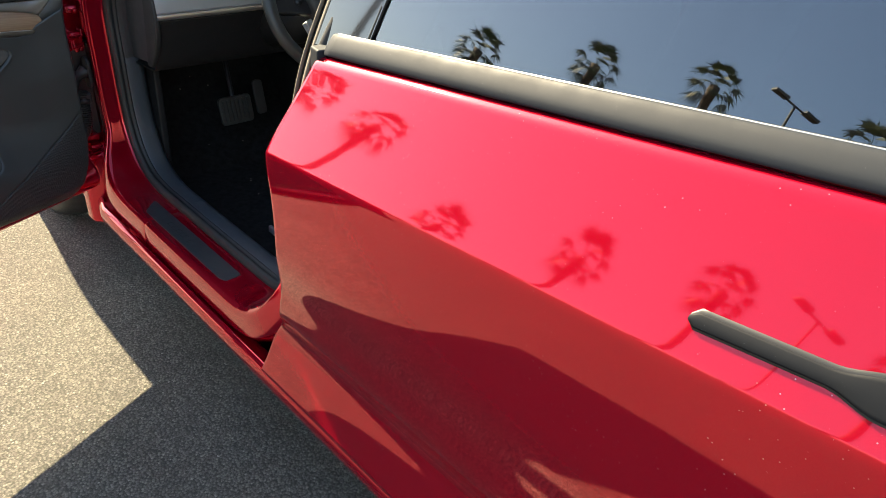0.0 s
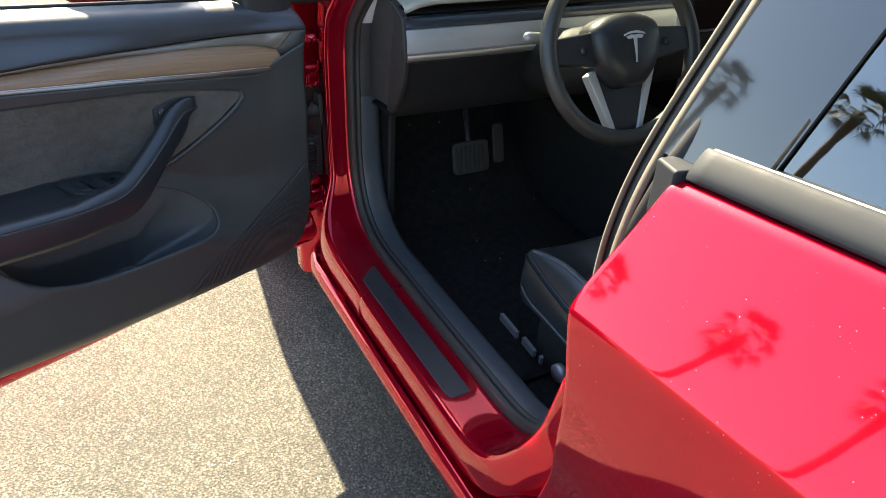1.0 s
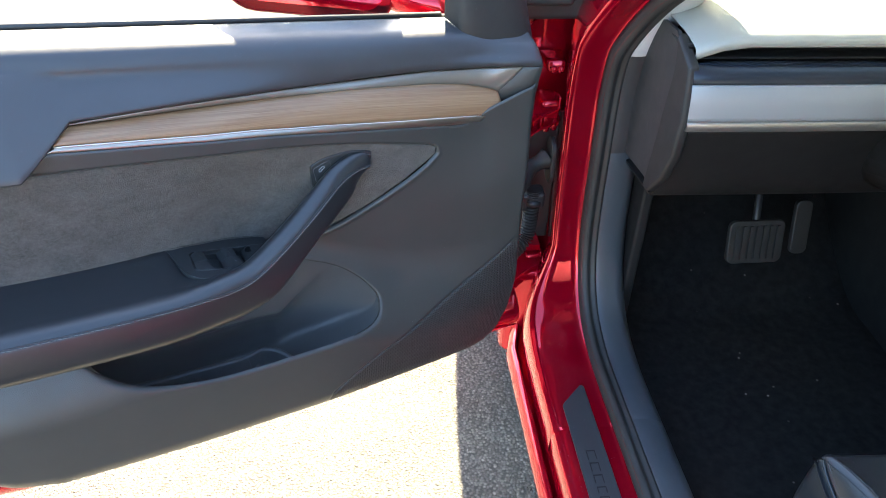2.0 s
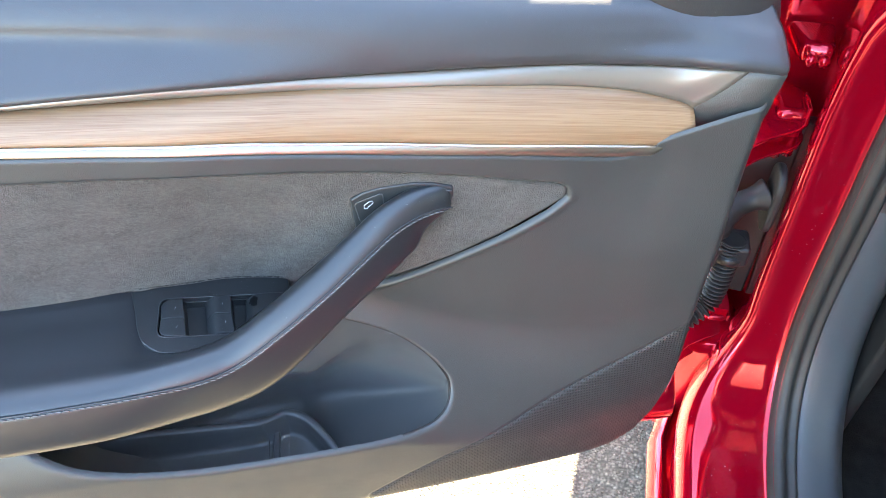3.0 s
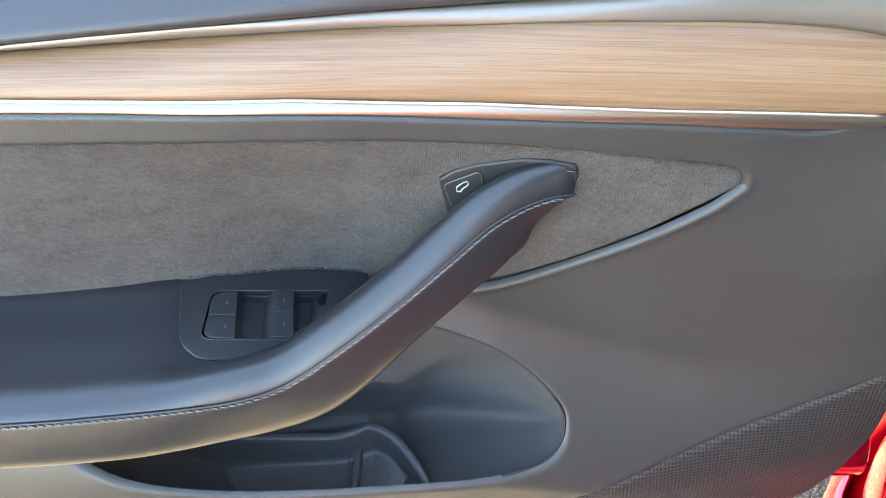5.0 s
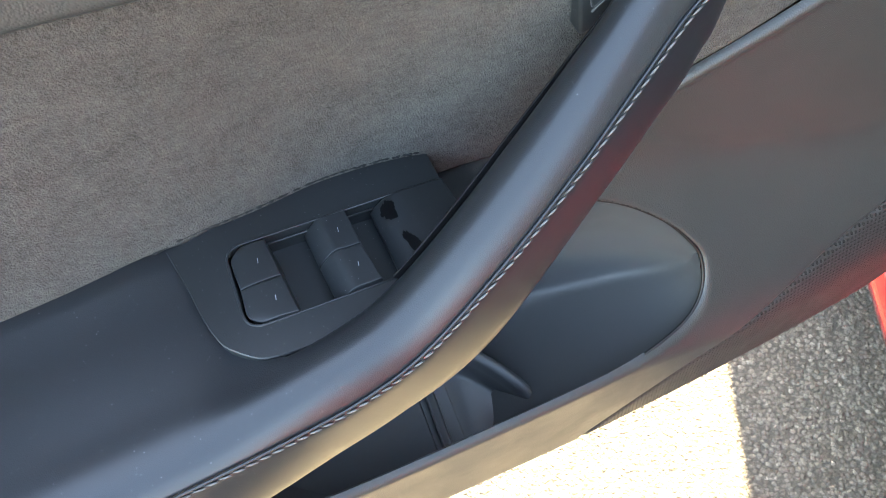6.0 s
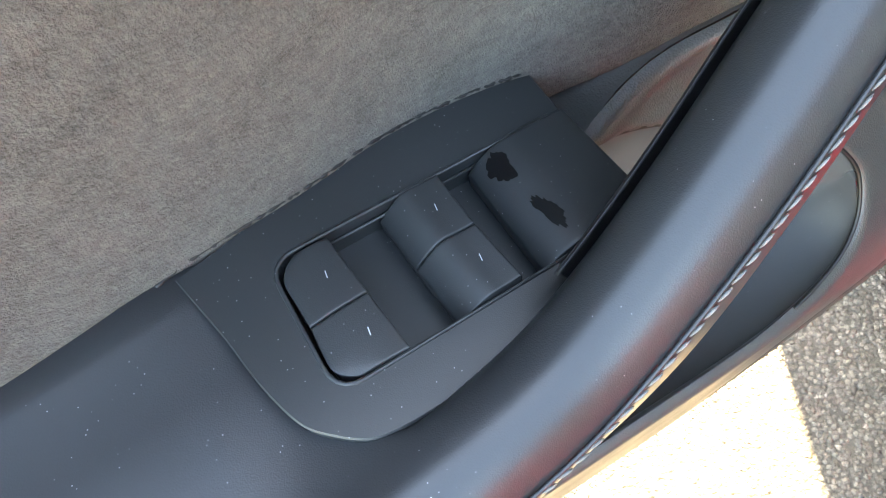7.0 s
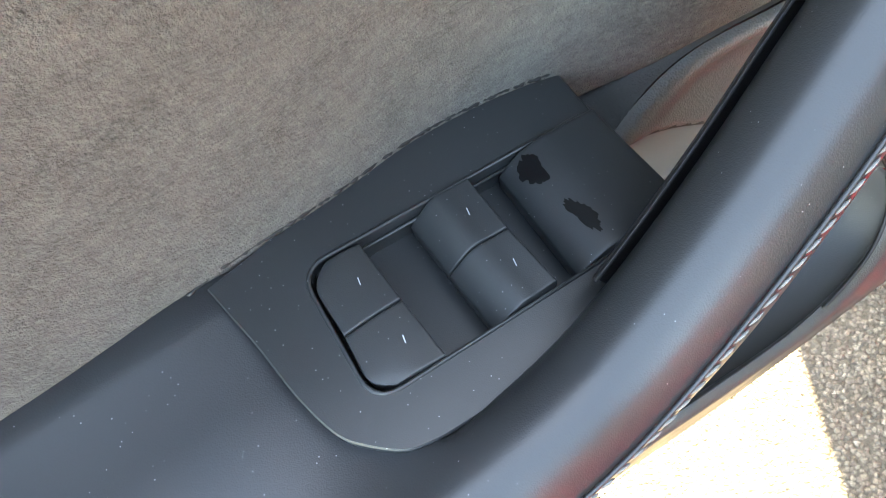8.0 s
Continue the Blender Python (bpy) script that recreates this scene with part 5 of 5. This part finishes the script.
          (_fl + 0.012 * _d, _back + 0.006 * _d), (_fl, _back * 0.6 + _wb * 0.4), (_fl + 0.02 * _d, _wb - 0.010 * _d), (_vb - 0.012 * _d, _wb - 0.004 * _d), (_vb, _wb)]
    _rows.append([(_u, w, v) for v, w in smooth_line(_p, 5)])
fit_part("map_pocket", sheet(_rows), POCKET_BLACK, "deep black moulded map pocket")

_line = smooth_line([(0.50, 0.672), (0.39, 0.655), (0.345, 0.640), (0.308, 0.623), (0.281, 0.602), (0.265, 0.583), (0.258, 0.568), (0.262, 0.551), (0.278, 0.541), (0.31, 0.5385)], 8)
fit_part("pocket_seam", tube([(u, float(panel_w(np.array([u]), np.array([v]))[0]) - 0.0022 - 0.0015 * step(0.58, 0.545, v), v) for u, v in _line], 0.0011, 6), LETTER, "fine dark seam round the pocket")

# suede insert, tucked under the panel's edge
_us = np.linspace(0.1475, 0.858, 240)
_ts = np.concatenate([np.linspace(0, 0.08, 12), np.linspace(0.1, 0.9, 60), np.linspace(0.92, 1.0, 12)])
_cols = []
_topl = [(0.1465, 0.771), (0.150, 0.7855)] + [(p[0], p[1] + 0.003) for p in SUEDE_LINE[6:41]]
_botl = [(0.1465, 0.771), (0.150, 0.764), (0.165, 0.754), (0.20, 0.732), (0.25, 0.705), (0.30, 0.681), (0.37, 0.659), (0.40, 0.652), (0.50, 0.667), (0.60, 0.682), (0.87, 0.697)]
for _u in _us:
    _a, _b = float(np.interp(_u, *zip(*_topl))), float(np.interp(_u, *zip(*_botl)))
    _vv = _a + (_b - _a) * _ts
    _uu = np.full_like(_vv, _u)
    _ww = np.minimum(suede_w(_uu, _vv), panel_w(_uu, _vv) - 0.0022)
    _ww = _ww - 0.0032 * (1 - step(0.003, 0.0062, np.abs(_vv - _a))) - 0.0075 * (1 - step(0.0032, 0.0078, np.abs(_vv - _b)))
    _cols.append([(_u, w, v) for w, v in zip(_ww, _vv)])
fit_part("suede_insert", sheet(_cols), SUEDE, "grey suede insert with rubbed darker patches", thick=0.002)

# edge of the panel that turns in to the suede
_rows = []
for _u, _v in [(p[0], p[1]) for p in smooth_line([(0.70, 0.6905), (0.60, 0.685), (0.50, 0.67), (0.40, 0.655), (0.37, 0.662), (0.30, 0.684), (0.25, 0.708), (0.20, 0.735)], 8)]:
    _w0 = float(panel_w(np.array([_u]), np.array([_v]))[0]) - 0.0036
    _w1 = min(float(suede_w(np.array([_u]), np.array([_v]))[0]), _w0) - 0.003
    _rows.append([(_u, _w0 + (_w1 - _w0) * k, _v + 0.0004 + 0.002 * k * k) for k in (0, 0.3, 0.7, 1)])
fit_part("panel_return", sheet(_rows), VINYL)

# floor of the map pocket with a raised lip that rounds off its end
_lip = smooth_line([(0.82, -0.030, 0.520), (0.70, -0.029, 0.514), (0.56, -0.027, 0.507), (0.472, -0.025, 0.503), (0.455, -0.027, 0.502), (0.445, -0.031, 0.500), (0.433, -0.0365, 0.4985), (0.420, -0.0335, 0.497), (0.408, -0.0265, 0.494), (0.3965, -0.0145, 0.489), (0.387, -0.002, 0.4835), (0.3795, 0.010, 0.478), (0.3745, 0.024, 0.470), (0.373, 0.036, 0.462)], 8)
_rows = []
for _i, _p in enumerate(_lip):
    _t = np.array(_lip[min(_i + 1, len(_lip) - 1)])[:2] - np.array(_lip[max(_i - 1, 0)])[:2]
    _n = np.array((_t[1], -_t[0])) / np.linalg.norm(_t)
    if np.dot(_n, np.array(_p[:2]) - np.array((0.50, 0.03))) < 0:
        _n = -_n
    _row = []
    for _o, _z in ((-0.010, -0.026), (-0.0075, -0.010), (-0.0056, -0.003), (-0.0042, -0.0006), (-0.001, 0.0), (0.001, -0.0002), (0.0024, -0.0016), (0.0032, -0.004), (0.0040, -0.012), (0.0045, -0.030)):
        _row.append((_p[0] + _n[0] * _o, _p[1] + _n[1] * _o, _p[2] + _z))
    _first = _row[0]
    _row = [(_first[0], 0.036 if _first[0] > 0.43 else 0.030, min(_first[2] - 0.004, 0.472)), (_first[0], 0.028, min(_first[2] - 0.004, 0.472)), (_first[0], min(_first[1] + 0.006, 0.026), min(_first[2] - 0.003, 0.474))] + _row
    _rows.append(_row)
fit_part("pocket_tray", sheet(_rows), POCKET_BLACK, "black plastic pocket floor with a raised lip")
fit_part("tray_rib", prism([(0.4405, -0.032), (0.4475, -0.030), (0.4485, 0.036), (0.4415, 0.036)], 0.465, lambda u, w: 0.4775 + 0.15 * max(0.0, -0.01 - w)), POCKET_BLACK, "low rib across the pocket floor", bevel=0.002)

# armrest pad sweeping up into the pull grip
SPINE = smooth_line([(0.86, 0.742, 0.094), (0.78, 0.731, 0.092), (0.70, 0.721, 0.088), (0.60, 0.7085, 0.080), (0.55, 0.702, 0.074), (0.50, 0.6975, 0.068), (0.465, 0.6965, 0.063), (0.435, 0.7015, 0.056),
                     (0.395, 0.7205, 0.043), (0.355, 0.742, 0.027), (0.323, 0.7600, 0.012), (0.300, 0.7725, 0.001), (0.280, 0.7785, -0.007), (0.264, 0.7790, -0.013), (0.252, 0.7770, -0.017), (0.2445, 0.7752, -0.0195)], 8)
FLAT = [(-0.108, 0.013), (-0.08, 0.0105), (-0.05, 0.0085), (-0.034, 0.0080), (-0.020, 0.0086), (-0.009, 0.0062), (-0.0028, 0.0019), (-0.0008, -0.0012), (0.001, -0.004), (0.0045, -0.018), (0.006, -0.036), (0.003, -0.046), (-0.006, -0.051), (-0.05, -0.047), (-0.108, -0.03)]
GRIP = [(-0.031, -0.012), (-0.0335, -0.003), (-0.0315, 0.0060), (-0.0250, 0.0118), (-0.0165, 0.0138), (-0.0085, 0.0106), (-0.0030, 0.0042), (-0.0008, -0.0010), (0.0002, -0.003), (-0.0006, -0.011), (-0.0022, -0.020), (-0.005, -0.026), (-0.011, -0.029), (-0.022, -0.026), (-0.031, -0.020)]
_rows, _seam = [], []
_n = len(SPINE)
for _i, (u, v, w) in enumerate(SPINE):
    t = Vector(SPINE[min(_i + 1, _n - 1)]) - Vector(SPINE[max(_i - 1, 0)])
    t = Vector((t[0], t[2], t[1])).normalized()
    a = Vector((0, 1, 0))
    a = (a - t * a.dot(t)).normalized()
    b = t.cross(a)
    if b.z < 0:
        b = -b
    k = float(step(0.484, 0.508, u))
    dip = 0.0045 * (1 - float(step(0.500, 0.530, u)))
    side = float(step(0.30, 0.47, u))
    end = max(0.03, 1 - max(0.0, (0.262 - u) / 0.0176) ** 5) ** 0.4 if u < 0.262 else 1.0
    under = min(1.2, max(0.10, (u - 0.2435) * 28.0)) - 0.2 * float(step(0.30, 0.38, u))
    c = Vector((u, w, v))
    sec = []
    for (fa, fb), (ga, gb) in zip(FLAT, GRIP):
        kk = k if fa < -0.034 else float(step(0.465, 0.535, u))
        p, q = ga + (fa - ga) * kk, gb + (fb - gb) * kk
        if fb < -0.02 and fa <= -0.02:
            q = gb + (fb - gb) * side
            p = ga + (fa - ga) * float(step(0.45, 0.56, u))
        if fb < -0.002 and fa > -0.02:
            q = gb + (fb - gb) * side
            p = ga + (fa - ga) * float(step(0.45, 0.56, u))
        ee = float(step(0.255, 0.37, u))
        p *= 0.74 + 0.26 * ee
        if q > 0:
            q *= 1.35 - 0.35 * ee
        if q < 0:
            q *= under
        if fa < -0.03 and fb > 0:
            q -= dip * kk
        sec.append((p, q))
    mid = (-0.017, -0.006)
    _rows.append([c + a * (mid[0] + (p - mid[0]) * end) + b * (mid[1] + (q - mid[1]) * end) for p, q in smooth_line(sec, 3, closed=True)])
    _seam.append((c, a, b, t))
armrest = fit_part("armrest", sheet(_rows, True, True), LEATHER, "black leatherette armrest rising into a pull grip")
_back = []
for c, a, b, t in _seam:
    if 0.292 < c.x < 0.428:
        e = 0.74 + 0.26 * float(step(0.255, 0.37, c.x))
        _back.append([c + a * p + b * q for p, q in ((-0.020 * e, -0.0285), (-0.032 * e, -0.0215), (-0.0362 * e, -0.012), (-0.0375 * e, -0.003), (-0.0342 * e, 0.0052 * e))])
fit_part("grip_back", sheet(_back), PLASTIC, "black plastic back of the pull grip", thick=-0.0012)
_seam = _seam[:-4]
_pad = sorted((c.x, c.z + 0.0122) for c, a, b, t in _seam)

# double row of light stitches along the seam
_len = [0.0]
for _i in range(1, len(_seam)):
    _len.append(_len[-1] + (_seam[_i][0] - _seam[_i - 1][0]).length)
bm = bmesh.new()
_s = 0.004
while _s < _len[-1] - 0.004:
    _i = max(k for k in range(len(_len)) if _len[k] <= _s)
    _f = (_s - _len[_i]) / max(_len[_i + 1] - _len[_i], 1e-6)
    _c = _seam[_i][0].lerp(_seam[_i + 1][0], _f)
    _, _a, _b, _t = _seam[_i]
    m = Matrix((_t, _a, _b)).transposed().to_4x4()
    m.translation = _c + _a * 0.0004 - _b * 0.0014
    m = m @ pose(0, 0, 0, 0, 6, 7)
    bmesh.ops.create_icosphere(bm, subdivisions=1, radius=1.0, matrix=m @ Matrix.Diagonal((0.0029, 0.00060, 0.00056, 1)))
    _s += 0.0054
fit_part("seam_piping", tube([c + a * -0.0004 + b * 0.0008 for c, a, b, t in _seam], 0.0007, 8), LEATHER, "fine raised seam beside the stitches")
fit_part("stitching", bm, THREAD, "light grey seam stitching")

# window switch module
def mod_z(u, w):
    return 0.5702 + 0.2735 * u - 0.0119 * w - 0.35 * max(0.0, u - 0.50) ** 1.5


_outer = [(p[0], p[1]) for p in smooth_line([(0.5262, -0.0300), (0.5235, -0.0195), (0.5205, -0.0080), (0.5172, 0.0080), (0.5125, 0.0215), (0.5068, 0.0278), (0.4999, 0.0326), (0.4940, 0.0338), (0.4872, 0.0338), (0.4758, 0.0326), (0.4682, 0.0310), (0.4605, 0.0298)], 4)] + \
    [(0.440, 0.029), (0.420, 0.025), (0.394, 0.018), (0.3912, 0.001), (0.3973, -0.0380), (0.3985, -0.0590), (0.4008, -0.0640), (0.4075, -0.0652)] + [(p[0], p[1]) for p in smooth_line([(0.4316, -0.0615), (0.4639, -0.0525), (0.4916, -0.0424), (0.5113, -0.0348)], 4)]
_fray = random.Random(5)
_line = []
for _u in np.arange(0.402, 0.858, 0.0011):
    _w = -0.03
    for _k in range(4):
        _z = mod_z(_u, _w) if _u < 0.5245 else float(np.interp(_u, *zip(*_pad)))
        _w = float(suede_w(np.array([_u]), np.array([_z]))[0])
    _line.append((_u, _w + 0.0018 + _fray.uniform(-0.0005, 0.0006), _z + 0.0014 + _fray.uniform(-0.0002, 0.0003)))
fit_part("suede_edge", tube(_line, [_fray.uniform(0.0004, 0.0010) for _ in _line], 6), LETTER, "frayed dark edge of the suede")
TL, BL, BR, TR = (0.5028, -0.0238), (0.5012, 0.0190), (0.3968, 0.0064), (0.4025, -0.0384)


def corner(a, b, c, r, n=6):
    """Points of a rounded corner at b between a and c."""
    b = Vector(b)
    p, q = b + (Vector(a) - b).normalized() * r, b + (Vector(c) - b).normalized() * r
    return [tuple((1 - t) ** 2 * p + 2 * t * (1 - t) * b + t * t * q) for t in np.linspace(0, 1, n)]


_inner = corner(TR, TL, BL, 0.0085) + corner(TL, BL, BR, 0.0085) + [BR, TR]
bm = bmesh.new()
_lo = [bm.verts.new((u, w, mod_z(u, w) - 0.0005)) for u, w in _outer]
_cx, _cw = 0.460, -0.008
_hi = [bm.verts.new((u + (_cx - u) * 0.008, w + (_cw - w) * 0.010, mod_z(u, w))) for u, w in _outer]
_sk = [bm.verts.new((u, w, mod_z(u, w) - 0.030)) for u, w in _outer]
_ih = [bm.verts.new((u, w, mod_z(u, w))) for u, w in _inner]
_il = [bm.verts.new((u, w, mod_z(u, w) - 0.014)) for u, w in _inner]
for _r1, _r2 in ((_sk, _lo), (_lo, _hi), (_ih, _il)):
    for _i in range(len(_r1)):
        _k = (_i + 1) % len(_r1)
        bm.faces.new((_r1[_i], _r1[_k], _r2[_k], _r2[_i]))
_edges = [bm.edges.get((_hi[i], _hi[(i + 1) % len(_hi)])) for i in range(len(_hi))] + [bm.edges.get((_ih[i], _ih[(i + 1) % len(_ih)])) for i in range(len(_ih))]
bmesh.ops.triangle_fill(bm, use_beauty=True, use_dissolve=False, edges=_edges)
bm.faces.new(_il)
bmesh.ops.recalc_face_normals(bm, faces=bm.faces)
fit_part("switch_panel", bm, SWITCH, "matt black window switch panel", smooth=False)
fit_part("aperture_edge", tube([(u, w, mod_z(u, w) - 0.0002) for u, w in _inner], 0.0007, 8, closed=True), SWITCH, "fine rounded edge of the switch opening")
fit_part("well_step", tube([(u + 0.0006 * (0.45 - u) / 0.05, w + 0.0009, mod_z(u, w) - 0.0055) for u, w in (TR, TL)], 0.0006, 6), SWITCH, "step along the wall of the switch well")


def cap_height(heights):
    """Height across a switch cap, from its low lip to its high edge."""
    return spline([0, 0.12, 0.25, 0.4, 0.7, 1.0], list(heights[:4]) + [(heights[3] + heights[4]) / 2, heights[4]])


def key(name, lt, lb, rt, rb, heights, label="", round_lt=0.0, round_lb=0.0, crown=0.0006):
    """A switch cap: left top, left bottom, right top, right bottom in plan; heights: offsets above the panel from left to right."""
    profile = cap_height(heights)
    ss = [-1, 0, 0.012, 0.04] + list(np.linspace(0.08, 0.92, 22)) + [0.96, 0.988, 1, 2]
    tt = [-1, 0, 0.012, 0.04] + list(np.linspace(0.10, 0.90, 11)) + [0.96, 0.988, 1, 2]
    rows = []
    lt, lb, rt, rb = map(np.array, (lt, lb, rt, rb))
    for s0 in ss:
        s = min(max(s0, 0), 1)
        row = []
        for t0 in tt:
            t = min(max(t0, 0), 1)
            p = (lt * (1 - t) + lb * t) * (1 - s) + (rt * (1 - t) + rb * t) * s
            cut = 0.0
            if round_lt and t < 0.5:
                cut = round_lt * max(0.0, 1 - t / 0.42) ** 2.4 * (1 - s)
            if round_lb and t > 0.5:
                cut = round_lb * max(0.0, 1 - (1 - t) / 0.42) ** 2.4 * (1 - s)
            p = p + (rt - lt) / np.linalg.norm(rt - lt) * cut
            h = profile(s)
            z = mod_z(*p) + h + crown * (1 - (2 * s - 1) ** 2) - (0.00020 if s in (0, 1) or t in (0, 1) else 0.0)
            if s0 in (-1, 2) or t0 in (-1, 2):
                z = mod_z(*p) - 0.0138
            row.append((p[0], p[1], z))
        rows.append(row)
    return fit_part(name, sheet(rows), SWITCH, label)


FLUSH = [0.0, 0.0001, 0.0002, 0.0003, 0.0004]
RISE = [-0.0078, -0.0050, -0.0022, 0.0004, 0.0010]
_keys = [key("window_switch", (0.5018, -0.0228), (0.5000, -0.0012), (0.4850, -0.0246), (0.4822, -0.0043), FLUSH, "matt black window switch", round_lt=0.0065),
         key("window_switch", (0.5000, -0.0007), (0.5002, 0.0180), (0.4822, -0.0038), (0.4792, 0.0156), FLUSH, "matt black window switch", round_lb=0.0065),
         key("window_switch", (0.4690, -0.0276), (0.4667, -0.0083), (0.4470, -0.0312), (0.4450, -0.0112), RISE, "raised matt black window switch"),
         key("window_switch", (0.4667, -0.0078), (0.4640, 0.0136), (0.4450, -0.0107), (0.4414, 0.0100), RISE, "raised matt black window switch"),
         key("lock_switch", (0.4362, -0.0322), (0.4332, 0.0090), (0.3968, -0.0388), (0.3905, 0.0052), [-0.0080, -0.0030, 0.0002, 0.0012, 0.0006], "black window lock switch with its coating worn through")]
for _u, _w in ((0.4897, -0.0136), (0.4866, 0.0068), (0.4525, -0.0205), (0.4490, 0.0000)):
    _z = mod_z(_u, _w) + (0.0014 if _u < 0.47 else 0.0009)
    fit_part("switch_mark", prism([(_u - 0.0002, _w - 0.0012), (_u + 0.0001, _w - 0.0012), (_u + 0.0004, _w + 0.0012), (_u + 0.0001, _w + 0.0012)], _z, _z + 0.0001), WHITE, "fine white mark", smooth=False)


LOCK = cap_height([-0.0080, -0.0030, 0.0002, 0.0012, 0.0006])


def worn_spot(cu, cw, ru, rw, seed, turn):
    rng = random.Random(seed)
    verts, n = [], 44
    for i in range(n):
        a = 2 * math.pi * i / n
        r = 0.78 + 0.30 * rng.random() + 0.10 * math.sin(3 * a + seed)
        x, y = ru * r * math.cos(a), rw * r * math.sin(a)
        u, w = cu + x * math.cos(turn) - y * math.sin(turn), cw + x * math.sin(turn) + y * math.cos(turn)
        verts.append((u, w))
    lt, lb, rt, rb = map(np.array, ((0.4362, -0.0322), (0.4332, 0.0090), (0.3968, -0.0388), (0.3905, 0.0052)))

    def lid(u, w):
        t = (w + 0.0335) / 0.0425
        s = ((lt * (1 - t) + lb * t)[0] - u) / ((lt * (1 - t) + lb * t)[0] - (rt * (1 - t) + rb * t)[0])
        return mod_z(u, w) + LOCK(min(max(s, 0.0), 1.0)) + 0.0006 * (1 - (2 * s - 1) ** 2) + 0.00025
    c = (cu, cw, lid(cu, cw))
    ring = [(u, w, lid(u, w)) for u, w in verts]
    mid = [((u + cu) / 2, (w + cw) / 2, lid((u + cu) / 2, (w + cw) / 2)) for u, w in verts]
    faces = [(i, (i + 1) % n, n + (i + 1) % n, n + i) for i in range(n)] + [(n + i, n + (i + 1) % n, 2 * n) for i in range(n)]
    fit_part("worn_patch", (ring + mid + [c], faces), WORN, "glossy black patch where the coating has worn off")


worn_spot(0.4272, -0.0262, 0.0040, 0.0060, 2, 0.05)
worn_spot(0.4222, -0.0052, 0.0028, 0.0072, 5, 0.30)

# door release housing and button behind the grip
FACE = Matrix(((1, 0, 0, 0), (0, 0, 1, 0), (0, 1, 0, 0), (0, 0, 0, 1)))


def house_w(u):
    return -0.0295 + 0.07 * (0.330 - u)


_house = [(0.3300, 0.7880), (0.3285, 0.7500), (0.3100, 0.7550), (0.2800, 0.7650), (0.2500, 0.7720), (0.2455, 0.7850), (0.2460, 0.7945), (0.2620, 0.7995), (0.2790, 0.8015), (0.3060, 0.7985), (0.3200, 0.7945)]
fit_part("release_housing", prism(_house, -0.060, lambda u, v: house_w(u)), SWITCH, "black housing of the door release", m=FACE, bevel=0.002)
_btn = [p for a, b, c, r in (((0.3045, 0.7790), (0.3240, 0.7645), (0.3268, 0.7835), 0.0022), ((0.3240, 0.7645), (0.3270, 0.7840), (0.3150, 0.7930), 0.0030), ((0.3270, 0.7840), (0.3035, 0.7945), (0.3035, 0.7790), 0.0045), ((0.3035, 0.7945), (0.3035, 0.7795), (0.3240, 0.7645), 0.0045)) for p in corner(a, b, c, r)]
fit_part("release_button", prism(_btn, -0.045, lambda u, v: house_w(u) + 0.0012), SWITCH, "black door release button", m=FACE, bevel=0.0008)
fit_part("button_edge", tube([(u, house_w(u) + 0.0008, v) for u, v in _btn], 0.00045, 6, closed=True), POCKET_BLACK)
fit_part("housing_edge", tube([(u, house_w(u) + 0.0006, v) for u, v in smooth_line([(0.3240, 0.7625), (0.3014, 0.7800), (0.2818, 0.7905), (0.2665, 0.7925), (0.2470, 0.7910)], 6)], 0.0006, 6), POCKET_BLACK, "fine raised line above the grip")
_ico = [(0.3195, 0.7795), (0.3192, 0.7828), (0.3150, 0.7862), (0.3122, 0.7868), (0.3118, 0.7850), (0.3132, 0.7832), (0.3160, 0.7812), (0.3168, 0.7790)]
fit_part("release_icon", tube([(u, house_w(u) + 0.0015, v) for u, v in _ico], 0.0004, 6, closed=True), WHITE, "fine white outline mark")

# sail panel and mirror
_rows = []
for _k, _s in enumerate(np.linspace(0, 1, 10)):
    _rows.append([(u, w, v) for u, w, v in smooth_line([(0.098, -0.098, 0.932 + 0.22 * _s), (0.094, -0.075 - 0.02 * _s, 0.928 + 0.22 * _s), (0.085, -0.062 + 0.004 * math.sin(math.pi * _s) - 0.03 * _s, 0.915 + 0.23 * _s),
                                                       (0.040, -0.050 - 0.04 * _s, 0.897 + 0.24 * _s), (-0.005 + 0.02 * _s, -0.052 - 0.05 * _s, 0.888 + 0.22 * _s), (-0.030 + 0.05 * _s, -0.085 - 0.02 * _s, 0.89 + 0.2 * _s), (0.0 + 0.04 * _s, -0.115, 0.90 + 0.2 * _s)], 4)])
fit_part("sail_panel", sheet(_rows), DARK, "dark brown-black moulded corner cover", thick=0.004)
# folded door mirror outside the glass
MIRROR_AT = DOOR.inverted() @ Matrix.Translation((-0.278, 0.0, 1.0)) @ Matrix.Rotation(radians(9), 4, "Z") @ Matrix.Rotation(radians(9), 4, "Y") @ Matrix.Rotation(radians(90), 4, "X")
fit_part("door_mirror", prism(rounded(-0.118, 0.118, -0.080, 0.080, (0.03, 0.05, 0.05, 0.03)), -0.085, -0.004), PAINT, "red door mirror folded in, with black rim", m=MIRROR_AT, bevel=0.03)
fit_part("mirror_rim", prism(rounded(-0.121, 0.121, -0.083, 0.083, (0.03, 0.05, 0.05, 0.03)), -0.018, 0.004), GLOSS, "gloss black mirror rim", m=MIRROR_AT, bevel=0.005)
fit_part("mirror_face", prism(rounded(-0.104, 0.104, -0.066, 0.066, (0.025, 0.04, 0.04, 0.025)), 0.003, 0.0055), MIRROR, "mirror glass", m=MIRROR_AT, smooth=False)
fit_part("mirror_arm", tube([DOOR.inverted() @ Vector(p) for p in ((-0.055, 0.0, 0.915), (-0.12, 0.03, 0.925), (-0.22, 0.05, 0.955))], [0.032, 0.026, 0.03], 12), PAINT, "red mirror arm")
